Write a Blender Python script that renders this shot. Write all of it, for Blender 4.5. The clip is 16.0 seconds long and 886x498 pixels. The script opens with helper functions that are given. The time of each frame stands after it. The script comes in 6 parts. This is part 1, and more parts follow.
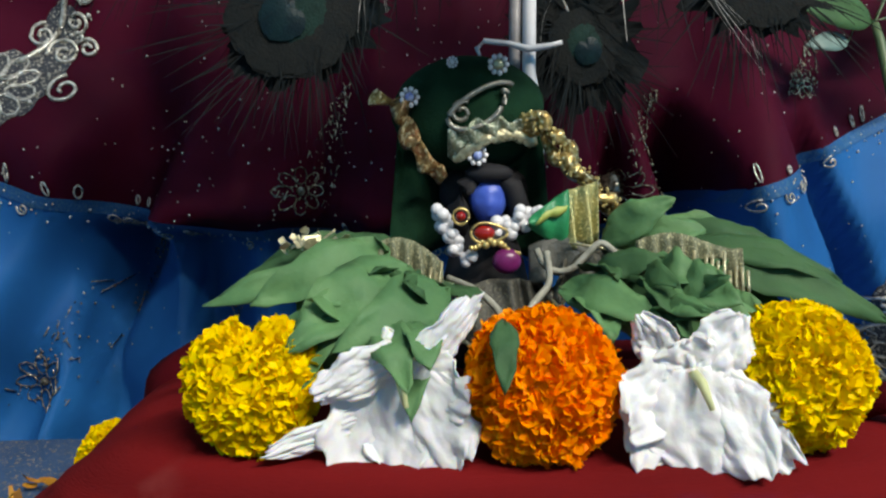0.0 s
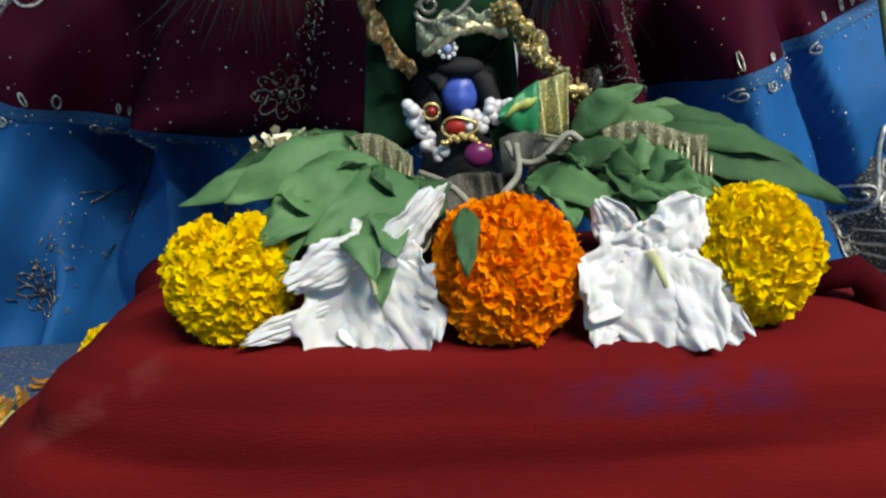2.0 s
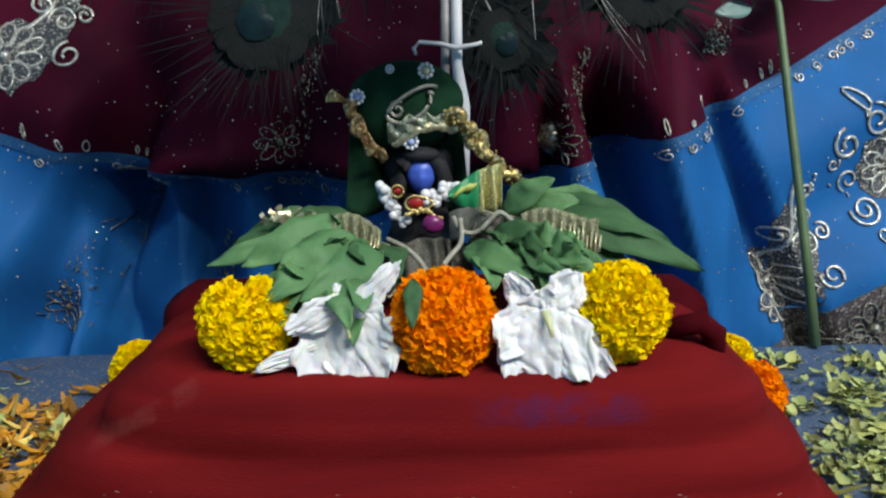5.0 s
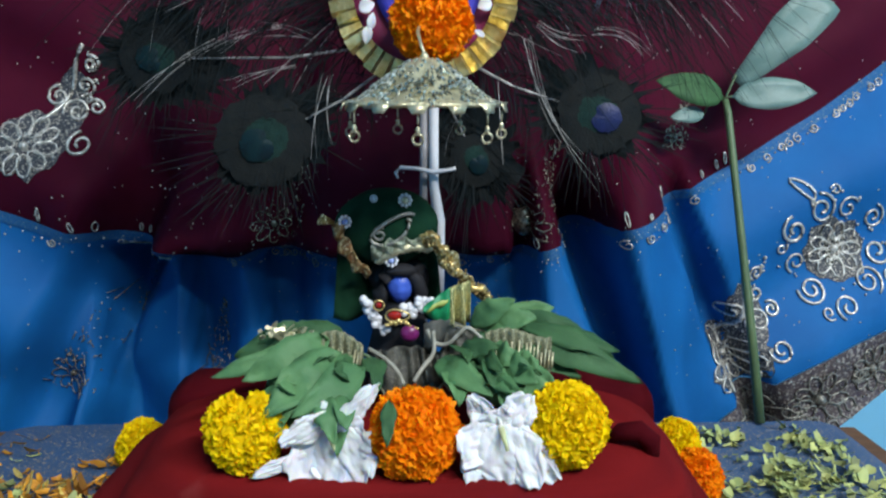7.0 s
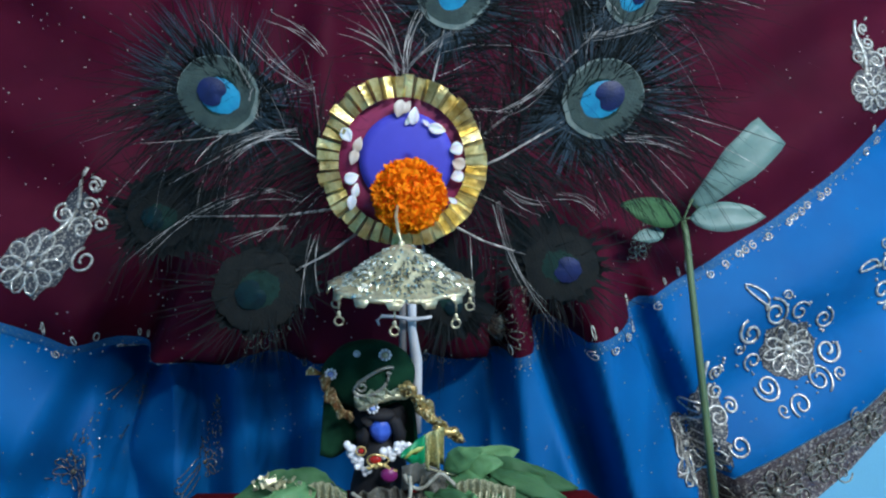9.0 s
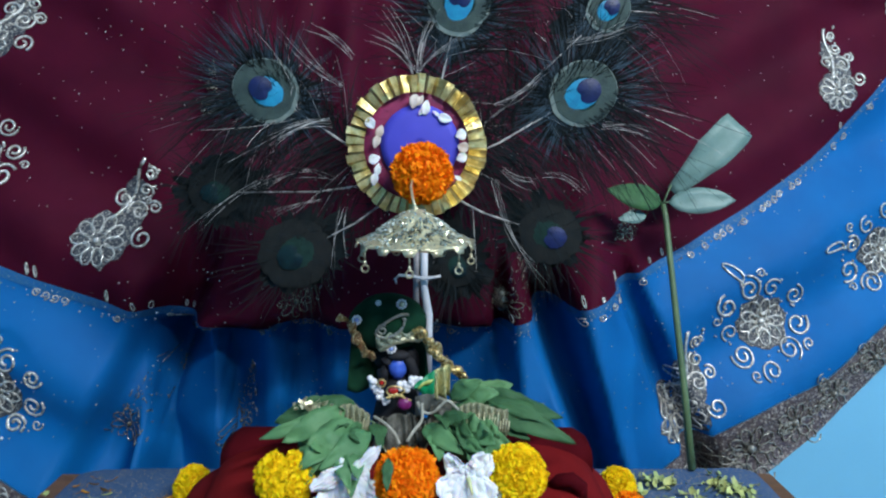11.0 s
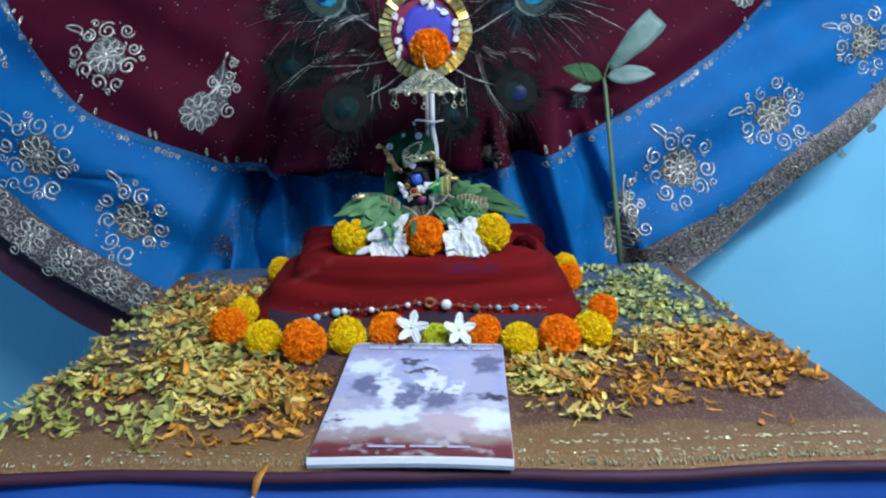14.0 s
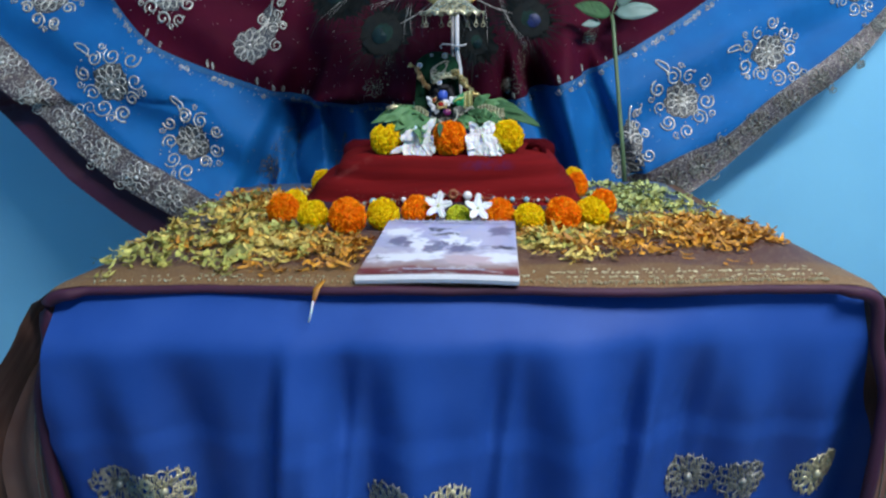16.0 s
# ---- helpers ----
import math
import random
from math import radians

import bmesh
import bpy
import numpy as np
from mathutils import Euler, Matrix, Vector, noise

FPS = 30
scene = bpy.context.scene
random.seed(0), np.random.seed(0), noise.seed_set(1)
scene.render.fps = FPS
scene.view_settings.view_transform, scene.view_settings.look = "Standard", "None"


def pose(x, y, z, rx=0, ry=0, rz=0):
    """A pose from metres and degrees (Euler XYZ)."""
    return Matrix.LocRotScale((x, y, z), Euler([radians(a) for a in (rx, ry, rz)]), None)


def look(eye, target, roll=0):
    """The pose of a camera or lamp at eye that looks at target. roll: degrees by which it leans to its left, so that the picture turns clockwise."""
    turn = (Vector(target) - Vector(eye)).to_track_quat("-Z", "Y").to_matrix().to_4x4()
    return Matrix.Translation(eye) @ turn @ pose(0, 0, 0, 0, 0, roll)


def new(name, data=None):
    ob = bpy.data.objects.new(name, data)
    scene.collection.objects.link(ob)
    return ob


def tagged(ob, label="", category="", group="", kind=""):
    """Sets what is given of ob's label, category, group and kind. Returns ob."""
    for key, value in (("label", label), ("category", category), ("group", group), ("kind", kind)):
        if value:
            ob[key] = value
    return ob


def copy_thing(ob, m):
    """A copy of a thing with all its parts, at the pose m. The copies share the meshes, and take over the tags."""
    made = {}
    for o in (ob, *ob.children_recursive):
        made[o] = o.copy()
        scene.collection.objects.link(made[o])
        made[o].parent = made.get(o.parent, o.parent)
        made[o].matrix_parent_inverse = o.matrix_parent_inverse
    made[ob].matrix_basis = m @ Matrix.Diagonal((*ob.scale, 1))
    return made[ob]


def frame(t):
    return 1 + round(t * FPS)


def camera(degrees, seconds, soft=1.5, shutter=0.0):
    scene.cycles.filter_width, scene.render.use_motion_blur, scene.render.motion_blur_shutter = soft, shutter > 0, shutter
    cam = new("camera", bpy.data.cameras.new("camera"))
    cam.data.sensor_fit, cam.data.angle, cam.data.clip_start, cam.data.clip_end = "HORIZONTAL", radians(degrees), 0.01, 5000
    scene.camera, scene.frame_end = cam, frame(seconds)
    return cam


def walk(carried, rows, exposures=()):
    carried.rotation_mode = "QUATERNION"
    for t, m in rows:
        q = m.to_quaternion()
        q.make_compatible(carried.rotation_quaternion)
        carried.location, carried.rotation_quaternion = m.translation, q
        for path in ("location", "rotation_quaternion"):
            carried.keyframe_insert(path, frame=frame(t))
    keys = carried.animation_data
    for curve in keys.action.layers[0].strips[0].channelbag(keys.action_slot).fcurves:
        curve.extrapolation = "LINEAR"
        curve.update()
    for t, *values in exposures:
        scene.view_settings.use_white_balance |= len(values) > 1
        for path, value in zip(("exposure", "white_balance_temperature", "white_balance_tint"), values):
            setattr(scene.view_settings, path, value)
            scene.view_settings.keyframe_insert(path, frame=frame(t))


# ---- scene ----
cam = camera(64.2, 16.0, soft=2.2, shutter=0.5)
METRES, EYE, TILT, LEAN, TURN = 1.0, 0.94, -7.0, 0.0, 0.0
ROWS = [
    (0.0, 0.0, 0.0, 0.0, -0.0, 0.0, -0.0),
    (0.5, 0.0017, 0.0009, -0.002, -0.04, -2.29, 0.1),
    (1.0, 0.0068, 0.0054, -0.0059, -0.6, -5.57, 0.94),
    (1.5, 0.0107, 0.0032, -0.0099, -0.49, -7.33, 1.45),
    (2.0, 0.0106, -0.0071, -0.0046, -0.24, -7.61, 1.72),
    (2.5, 0.0115, -0.0247, 0.0073, 0.23, -7.81, 1.62),
    (3.0, 0.0153, -0.0399, 0.0086, -0.08, -8.14, 1.53),
    (5.5, 0.0297, -0.1062, 0.0458, -0.9, -7.51, 0.41),
    (6.0, 0.033, -0.1145, 0.0621, -0.96, -7.4, 0.09),
    (6.5, 0.0349, -0.1315, 0.0841, -1.53, -6.43, -0.44),
    (7.0, 0.0349, -0.1467, 0.0963, -1.67, -6.02, -0.29),
    (7.5, 0.0361, -0.1568, 0.127, -2.13, -4.98, -0.41),
    (8.0, 0.0374, -0.1645, 0.1507, -1.86, -4.72, -0.44),
    (8.5, 0.0401, -0.1777, 0.1799, -1.88, -4.49, -0.2),
    (9.0, 0.042, -0.1898, 0.1936, -2.57, -4.41, -0.43),
    (11.5, 0.0469, -0.3428, 0.1425, -1.17, -2.87, -0.44),
    (12.0, 0.0524, -0.4024, 0.104, -1.05, -2.41, -0.31),
    (12.5, 0.0574, -0.4949, 0.087, -1.72, -6.97, 2.21),
    (13.0, 0.0495, -0.56, 0.0952, -0.28, -9.03, 1.21),
    (13.5, 0.043, -0.6045, 0.0882, -0.6, -9.56, 1.01),
    (14.0, 0.0395, -0.6457, 0.0813, -1.03, -9.22, 0.66),
    (14.5, 0.0432, -0.6796, 0.0693, -0.48, -8.99, 1.52),
    (15.0, 0.0488, -0.7314, 0.0464, 0.63, -10.3, 1.73),
    (15.5, 0.0437, -0.7779, 0.0145, 0.65, -9.87, 1.15),
    (16.0, 0.0385, -0.8065, -0.0201, 0.93, -10.17, 0.42),
]
walk(cam, [(t, pose(0, 0, EYE, TILT, LEAN, TURN) @ pose(METRES * x, METRES * y, METRES * z, 90 + pitch, roll, yaw)) for t, x, y, z, yaw, pitch, roll in ROWS],
     [(0.0, 0.0, 7850, 10), (3.2, 0.0, 7850, 10), (5.3, 0.0, 7250, 9), (7.5, 0.0, 6480, 8), (9.2, 0.0, 6080, 7), (12.0, 0.0, 6230, 8), (14.0, 0.0, 6170, 8), (16.0, 0.0, 6550, 11)])

# ---- light: a tube lamp high on the wall behind the viewer, to the right ----
world = bpy.data.worlds.new("room_world")
scene.world = world
world.use_nodes = True
world.node_tree.nodes["Background"].inputs[0].default_value = (0.55, 0.7, 1.0, 1)
world.node_tree.nodes["Background"].inputs[1].default_value = 0.05

TUBE = (0.80, -0.85, 2.25)
lamp_data = bpy.data.lights.new("tube_glow", "AREA")
lamp_data.shape, lamp_data.size, lamp_data.size_y = "RECTANGLE", 1.1, 0.06
lamp_data.energy, lamp_data.color = 43.0, (0.93, 0.97, 1.0)
lamp = new("tube_glow", lamp_data)
lamp.matrix_world = look((TUBE[0], TUBE[1] + 0.05, TUBE[2] - 0.03), (0.05, 0.4, 0.85))

# ---- materials ----


def mat(name, color, rough=0.6, metal=0.0, second=None, scale=40.0, bump=0.0, bump_scale=200.0, sheen=0.0, island=0.0,
        spec=0.5, trans=0.0, sheer=0.0, coords="Object", fine=None, coat=0.0, stretch=(1, 1, 1)):
    """A surface with two scales of colour change and a fine relief."""
    m = bpy.data.materials.new(name)
    m.use_nodes = True
    nt = m.node_tree
    n, l = nt.nodes, nt.links
    b = n["Principled BSDF"]
    b.inputs["Roughness"].default_value = rough
    b.inputs["Metallic"].default_value = metal
    b.inputs["Specular IOR Level"].default_value = spec
    b.inputs["Sheen Weight"].default_value = sheen
    b.inputs["Coat Weight"].default_value = coat
    if trans:
        b.inputs["Subsurface Weight"].default_value = trans
        b.inputs["Subsurface Radius"].default_value = (0.004, 0.003, 0.002)
    tc = n.new("ShaderNodeTexCoord")
    mp = n.new("ShaderNodeMapping")
    mp.inputs["Scale"].default_value = stretch
    l.new(tc.outputs[coords], mp.inputs[0])
    second = second or tuple(c * 0.72 for c in color)
    big = n.new("ShaderNodeTexNoise")
    big.inputs["Scale"].default_value, big.inputs["Detail"].default_value = scale, 4
    l.new(mp.outputs[0], big.inputs[0])
    mix = n.new("ShaderNodeMix")
    mix.data_type = "RGBA"
    ramp = n.new("ShaderNodeMapRange")
    ramp.inputs[1].default_value, ramp.inputs[2].default_value = 0.35, 0.65
    l.new(big.outputs[0], ramp.inputs[0])
    l.new(ramp.outputs[0], mix.inputs[0])
    mix.inputs[6].default_value, mix.inputs[7].default_value = (*color, 1), (*second, 1)
    out = mix.outputs[2]
    small = n.new("ShaderNodeTexNoise")
    small.inputs["Scale"].default_value, small.inputs["Detail"].default_value = bump_scale, 3
    l.new(mp.outputs[0], small.inputs[0])
    if fine:
        m2 = n.new("ShaderNodeMix")
        m2.data_type = "RGBA"
        r2 = n.new("ShaderNodeMapRange")
        r2.inputs[1].default_value, r2.inputs[2].default_value = 0.52, 0.66
        l.new(small.outputs[0], r2.inputs[0])
        l.new(r2.outputs[0], m2.inputs[0])
        l.new(out, m2.inputs[6])
        m2.inputs[7].default_value = (*fine, 1)
        out = m2.outputs[2]
    if island:
        geo = n.new("ShaderNodeNewGeometry")
        hsv = n.new("ShaderNodeHueSaturation")
        mr = n.new("ShaderNodeMapRange")
        mr.inputs[3].default_value, mr.inputs[4].default_value = 1 - island, 1 + island
        l.new(geo.outputs["Random Per Island"], mr.inputs[0])
        l.new(mr.outputs[0], hsv.inputs["Value"])
        l.new(out, hsv.inputs["Color"])
        out = hsv.outputs[0]
    l.new(out, b.inputs["Base Color"])
    if sheer:
        tr, mixer = n.new("ShaderNodeBsdfTranslucent"), n.new("ShaderNodeMixShader")
        l.new(out, tr.inputs[0])
        mixer.inputs[0].default_value = sheer
        l.new(b.outputs[0], mixer.inputs[1])
        l.new(tr.outputs[0], mixer.inputs[2])
        l.new(mixer.outputs[0], n["Material Output"].inputs[0])
    if bump:
        bp = n.new("ShaderNodeBump")
        bp.inputs["Strength"].default_value, bp.inputs["Distance"].default_value = bump, 0.0008
        l.new(small.outputs[0], bp.inputs["Height"])
        l.new(bp.outputs[0], b.inputs["Normal"])
    return m


WALL = mat("blue_wall_paint", (0.24, 0.62, 0.88), 0.6, scale=3, second=(0.22, 0.58, 0.84), bump=0.3, bump_scale=350)
CEIL = mat("white_ceiling_paint", (0.75, 0.78, 0.8), 0.8, scale=2, second=(0.7, 0.72, 0.74))
FLOOR = mat("grey_floor_tile", (0.45, 0.43, 0.40), 0.3, scale=6)
WOOD = mat("brown_wood", (0.16, 0.08, 0.035), 0.5, scale=14, stretch=(1, 12, 1), bump=0.3)
MAROON = mat("maroon_silk", (0.062, 0.0036, 0.0165), 0.65, second=(0.042, 0.0025, 0.0125), scale=12, bump=0.25, bump_scale=1500, spec=0.07)
LINING = mat("dark_plum_lining", (0.05, 0.006, 0.03), 0.7, scale=10)
BLUE = mat("bright_blue_silk", (0.006, 0.125, 0.37), 0.6, second=(0.005, 0.096, 0.30), scale=9, bump=0.25, bump_scale=1500, spec=0.15)
SATIN = mat("royal_blue_satin", (0.019, 0.076, 0.325), 0.55, second=(0.010, 0.056, 0.27), scale=8, bump=0.2, bump_scale=1200, spec=0.2)
BROCADE = mat("dark_brocade", (0.105, 0.082, 0.080), 0.5, 0.1, second=(0.055, 0.042, 0.058), scale=60, bump=0.8, bump_scale=300, fine=(0.40, 0.37, 0.33))
SILVER = mat("silver_thread", (0.90, 0.88, 0.80), 0.22, 0.5, second=(0.42, 0.40, 0.35), scale=260, bump=0.6, bump_scale=900)
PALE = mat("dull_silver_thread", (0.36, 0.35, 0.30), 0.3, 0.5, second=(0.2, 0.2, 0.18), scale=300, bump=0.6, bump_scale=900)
GOLD = mat("gold_foil", (0.88, 0.68, 0.28), 0.28, 0.65, second=(0.68, 0.5, 0.18), scale=150, bump=0.5, bump_scale=600)
PALEGOLD = mat("pale_gold_metal", (0.80, 0.74, 0.50), 0.3, 0.7, second=(0.5, 0.45, 0.28), scale=200, bump=0.7, bump_scale=900)
# darker copy of the seat's red, with the shade put into the colour
BOLSTER = mat("shaded_red_cloth", (0.072, 0.003, 0.006), 0.9, second=(0.052, 0.002, 0.005), scale=22, bump=0.6, bump_scale=900, spec=0.06)


def patch_mask(n, l, coord, u0, v0, wu, wv, slope=0.0):
    """A soft-edged slanting patch on a face seen along y: 1 inside, 0 outside."""
    sep = n.new("ShaderNodeSeparateXYZ")
    l.new(coord, sep.inputs[0])

    def math_node(op, a, b):
        q = n.new("ShaderNodeMath")
        q.operation = op
        for i, v in enumerate((a, b)):
            if isinstance(v, (int, float)):
                q.inputs[i].default_value = v
            else:
                l.new(v, q.inputs[i])
        return q.outputs[0]

    du = math_node("SUBTRACT", sep.outputs[0], u0)
    dv = math_node("SUBTRACT", math_node("SUBTRACT", sep.outputs[2], v0), math_node("MULTIPLY", du, slope))
    out = None
    for d, w in ((du, wu), (dv, wv)):
        r = n.new("ShaderNodeMapRange")
        r.interpolation_type = "SMOOTHSTEP"
        r.inputs[1].default_value, r.inputs[2].default_value = w * 0.45, w * 1.1
        r.inputs[3].default_value, r.inputs[4].default_value = 1.0, 0.0
        l.new(math_node("ABSOLUTE", d, 0.0), r.inputs[0])
        out = r.outputs[0] if out is None else math_node("MULTIPLY", out, r.outputs[0])
    return out


VELVET = mat("red_velvet", (0.168, 0.0085, 0.010), 0.9, second=(0.115, 0.006, 0.0075), scale=20, bump=0.6, bump_scale=900, spec=0.06, stretch=(0.35, 0.35, 4.0))
vn, vl = VELVET.node_tree.nodes, VELVET.node_tree.links
v_bsdf = vn["Principled BSDF"]
v_coord = next(q for q in vn if q.bl_idname == "ShaderNodeTexCoord").outputs["Object"]
v_colour = v_bsdf.inputs["Base Color"].links[0].from_socket
# a faded blue print and a pale streak slanting along the nap
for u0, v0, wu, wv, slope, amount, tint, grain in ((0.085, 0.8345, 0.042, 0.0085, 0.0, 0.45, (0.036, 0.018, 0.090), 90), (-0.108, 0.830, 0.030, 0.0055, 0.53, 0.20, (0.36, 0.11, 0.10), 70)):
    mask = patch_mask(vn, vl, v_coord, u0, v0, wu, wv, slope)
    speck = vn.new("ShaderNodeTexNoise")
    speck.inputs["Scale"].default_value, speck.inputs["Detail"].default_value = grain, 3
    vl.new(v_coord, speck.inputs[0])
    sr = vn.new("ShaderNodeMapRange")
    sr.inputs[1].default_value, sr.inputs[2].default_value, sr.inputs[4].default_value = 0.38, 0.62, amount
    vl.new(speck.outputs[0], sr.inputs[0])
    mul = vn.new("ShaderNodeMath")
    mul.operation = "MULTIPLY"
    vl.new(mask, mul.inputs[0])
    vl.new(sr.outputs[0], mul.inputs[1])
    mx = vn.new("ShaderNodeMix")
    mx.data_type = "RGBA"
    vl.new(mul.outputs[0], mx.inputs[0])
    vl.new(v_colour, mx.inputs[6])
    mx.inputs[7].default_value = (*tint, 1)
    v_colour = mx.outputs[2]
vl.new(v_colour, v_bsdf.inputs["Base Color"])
NAVY = mat("dark_plum_band", (0.030, 0.004, 0.014), 0.8, second=(0.016, 0.006, 0.03), scale=70, bump=0.5, bump_scale=700)
YELLOW = mat("yellow_petal", (0.93, 0.69, 0.006), 0.6, second=(0.88, 0.60, 0.005), scale=60, island=0.06, trans=0.9, sheer=0.12, spec=0.12)
ORANGE = mat("orange_petal", (0.97, 0.31, 0.004), 0.6, second=(0.93, 0.26, 0.003), scale=60, island=0.08, trans=0.9, sheer=0.12, spec=0.12)
LIME = mat("lime_petal", (0.62, 0.62, 0.02), 0.6, second=(0.5, 0.55, 0.02), scale=60, island=0.15, trans=0.25)
CALYX = mat("green_calyx", (0.07, 0.14, 0.03), 0.6, scale=80)
WHITE = mat("white_petal", (0.84, 0.85, 0.87), 0.7, second=(0.79, 0.80, 0.83), scale=50, trans=0.9, sheer=0.10, spec=0.12, bump=0.3, bump_scale=420)
CREAM = mat("cream_centre", (0.62, 0.66, 0.35), 0.6, scale=90)
LEAF = mat("fresh_leaf", (0.100, 0.222, 0.092), 0.6, second=(0.056, 0.150, 0.062), scale=45, bump=0.5, bump_scale=260, island=0.35, spec=0.28)
LEAFDARK = mat("dark_leaf", (0.046, 0.120, 0.048), 0.65, second=(0.032, 0.088, 0.038), scale=60, bump=0.4, bump_scale=260, spec=0.2)
LEAFGREY = mat("grey_green_leaf", (0.145, 0.245, 0.225), 0.5, second=(0.105, 0.19, 0.175), scale=50, bump=0.3, bump_scale=260)
STEM = mat("green_stem", (0.10, 0.16, 0.07), 0.5, second=(0.07, 0.12, 0.06), scale=60)
TURBAN = mat("dark_green_velvet", (0.008, 0.040, 0.020), 0.9, second=(0.004, 0.022, 0.012), scale=70, bump=0.5, bump_scale=800, spec=0.1)
EMERALD = mat("emerald_cloth", (0.01, 0.26, 0.10), 0.45, second=(0.01, 0.2, 0.08), scale=70, bump=0.3, bump_scale=900)
SKIN = mat("blue_painted_clay", (0.055, 0.125, 0.56), 0.4, second=(0.04, 0.09, 0.46), scale=120)
HAIR = mat("black_paint", (0.006, 0.006, 0.010), 0.8, scale=100)
PEARL = mat("pearl", (0.8, 0.8, 0.82), 0.22, second=(0.72, 0.72, 0.76), scale=200, coat=0.3)
RUBY = mat("red_stone", (0.38, 0.018, 0.008), 0.12, second=(0.3, 0.01, 0.01), scale=200, coat=0.6)
VIOLET = mat("violet_stone", (0.20, 0.02, 0.14), 0.3, second=(0.15, 0.015, 0.1), scale=200)
GEM = mat("pale_blue_stone", (0.4, 0.5, 0.78), 0.12, second=(0.15, 0.2, 0.55), scale=400, coat=0.6)
NET = mat("olive_net", (0.16, 0.17, 0.10), 0.6, second=(0.10, 0.11, 0.065), scale=120, bump=0.6, bump_scale=1200, fine=(0.42, 0.4, 0.24))
STAFF = mat("white_wrapped_stick", (0.72, 0.72, 0.74), 0.45, second=(0.62, 0.62, 0.66), scale=120, stretch=(1, 1, 0.2))
STAFFGREY = mat("grey_stick_side", (0.26, 0.25, 0.26), 0.5, scale=120)
PURPLE = mat("purple_paper", (0.058, 0.058, 0.50), 0.6, second=(0.05, 0.048, 0.43), scale=40)
MAGENTA = mat("maroon_paper", (0.27, 0.02, 0.085), 0.6, second=(0.2, 0.015, 0.07), scale=60)
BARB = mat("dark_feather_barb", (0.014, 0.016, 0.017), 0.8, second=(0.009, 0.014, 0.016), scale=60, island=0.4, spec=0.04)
# pale tone that stands for the glint along feather barbs
BARBLIGHT = mat("glint_toned_feather", (0.55, 0.53, 0.50), 0.3, second=(0.10, 0.10, 0.10), scale=110, island=0.5)
BRONZE = mat("bronze_feather", (0.050, 0.078, 0.072), 0.6, second=(0.030, 0.050, 0.050), scale=90, bump=0.6, bump_scale=700, spec=0.2)
TEAL = mat("turquoise_feather", (0.025, 0.27, 0.46), 0.35, second=(0.02, 0.19, 0.36), scale=120, bump=0.4, bump_scale=700)
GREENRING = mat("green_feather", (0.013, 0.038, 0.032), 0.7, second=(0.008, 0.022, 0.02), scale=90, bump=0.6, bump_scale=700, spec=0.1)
# darkened copy of the eye rings: the low feathers' shade in colour
DIMRING = mat("shaded_ring_feather", (0.015, 0.017, 0.017), 0.75, second=(0.010, 0.013, 0.014), scale=90, bump=0.6, bump_scale=700, spec=0.1)
SLATE = mat("slate_feather", (0.030, 0.054, 0.076), 0.6, second=(0.014, 0.026, 0.036), scale=60, spec=0.2, island=0.4)
RIM = mat("pale_feather_rim", (0.20, 0.25, 0.23), 0.5, second=(0.10, 0.15, 0.15), scale=90, bump=0.6, bump_scale=700, spec=0.2)
# darkened heart for low feathers, shade put into its colour
DUSK = mat("shaded_heart_feather", (0.006, 0.022, 0.026), 0.4, second=(0.005, 0.014, 0.02), scale=120, bump=0.4, bump_scale=700, spec=0.15)
INDIGO = mat("deep_blue_feather", (0.006, 0.014, 0.085), 0.45, second=(0.004, 0.01, 0.055), scale=120, bump=0.4, bump_scale=700)
PAPER = mat("white_paper", (0.74, 0.74, 0.78), 0.6, second=(0.66, 0.66, 0.7), scale=60, stretch=(1, 1, 30))
WIRE = mat("white_wire", (0.6, 0.6, 0.66), 0.35, 0.4, scale=100)
TAN = mat("tan_bead", (0.36, 0.14, 0.06), 0.4, scale=200)
LAMPGLASS = bpy.data.materials.new("glowing_tube")
LAMPGLASS.use_nodes = True
LAMPGLASS.node_tree.nodes["Principled BSDF"].inputs["Emission Color"].default_value = (0.93, 0.97, 1, 1)
LAMPGLASS.node_tree.nodes["Principled BSDF"].inputs["Emission Strength"].default_value = 42.0


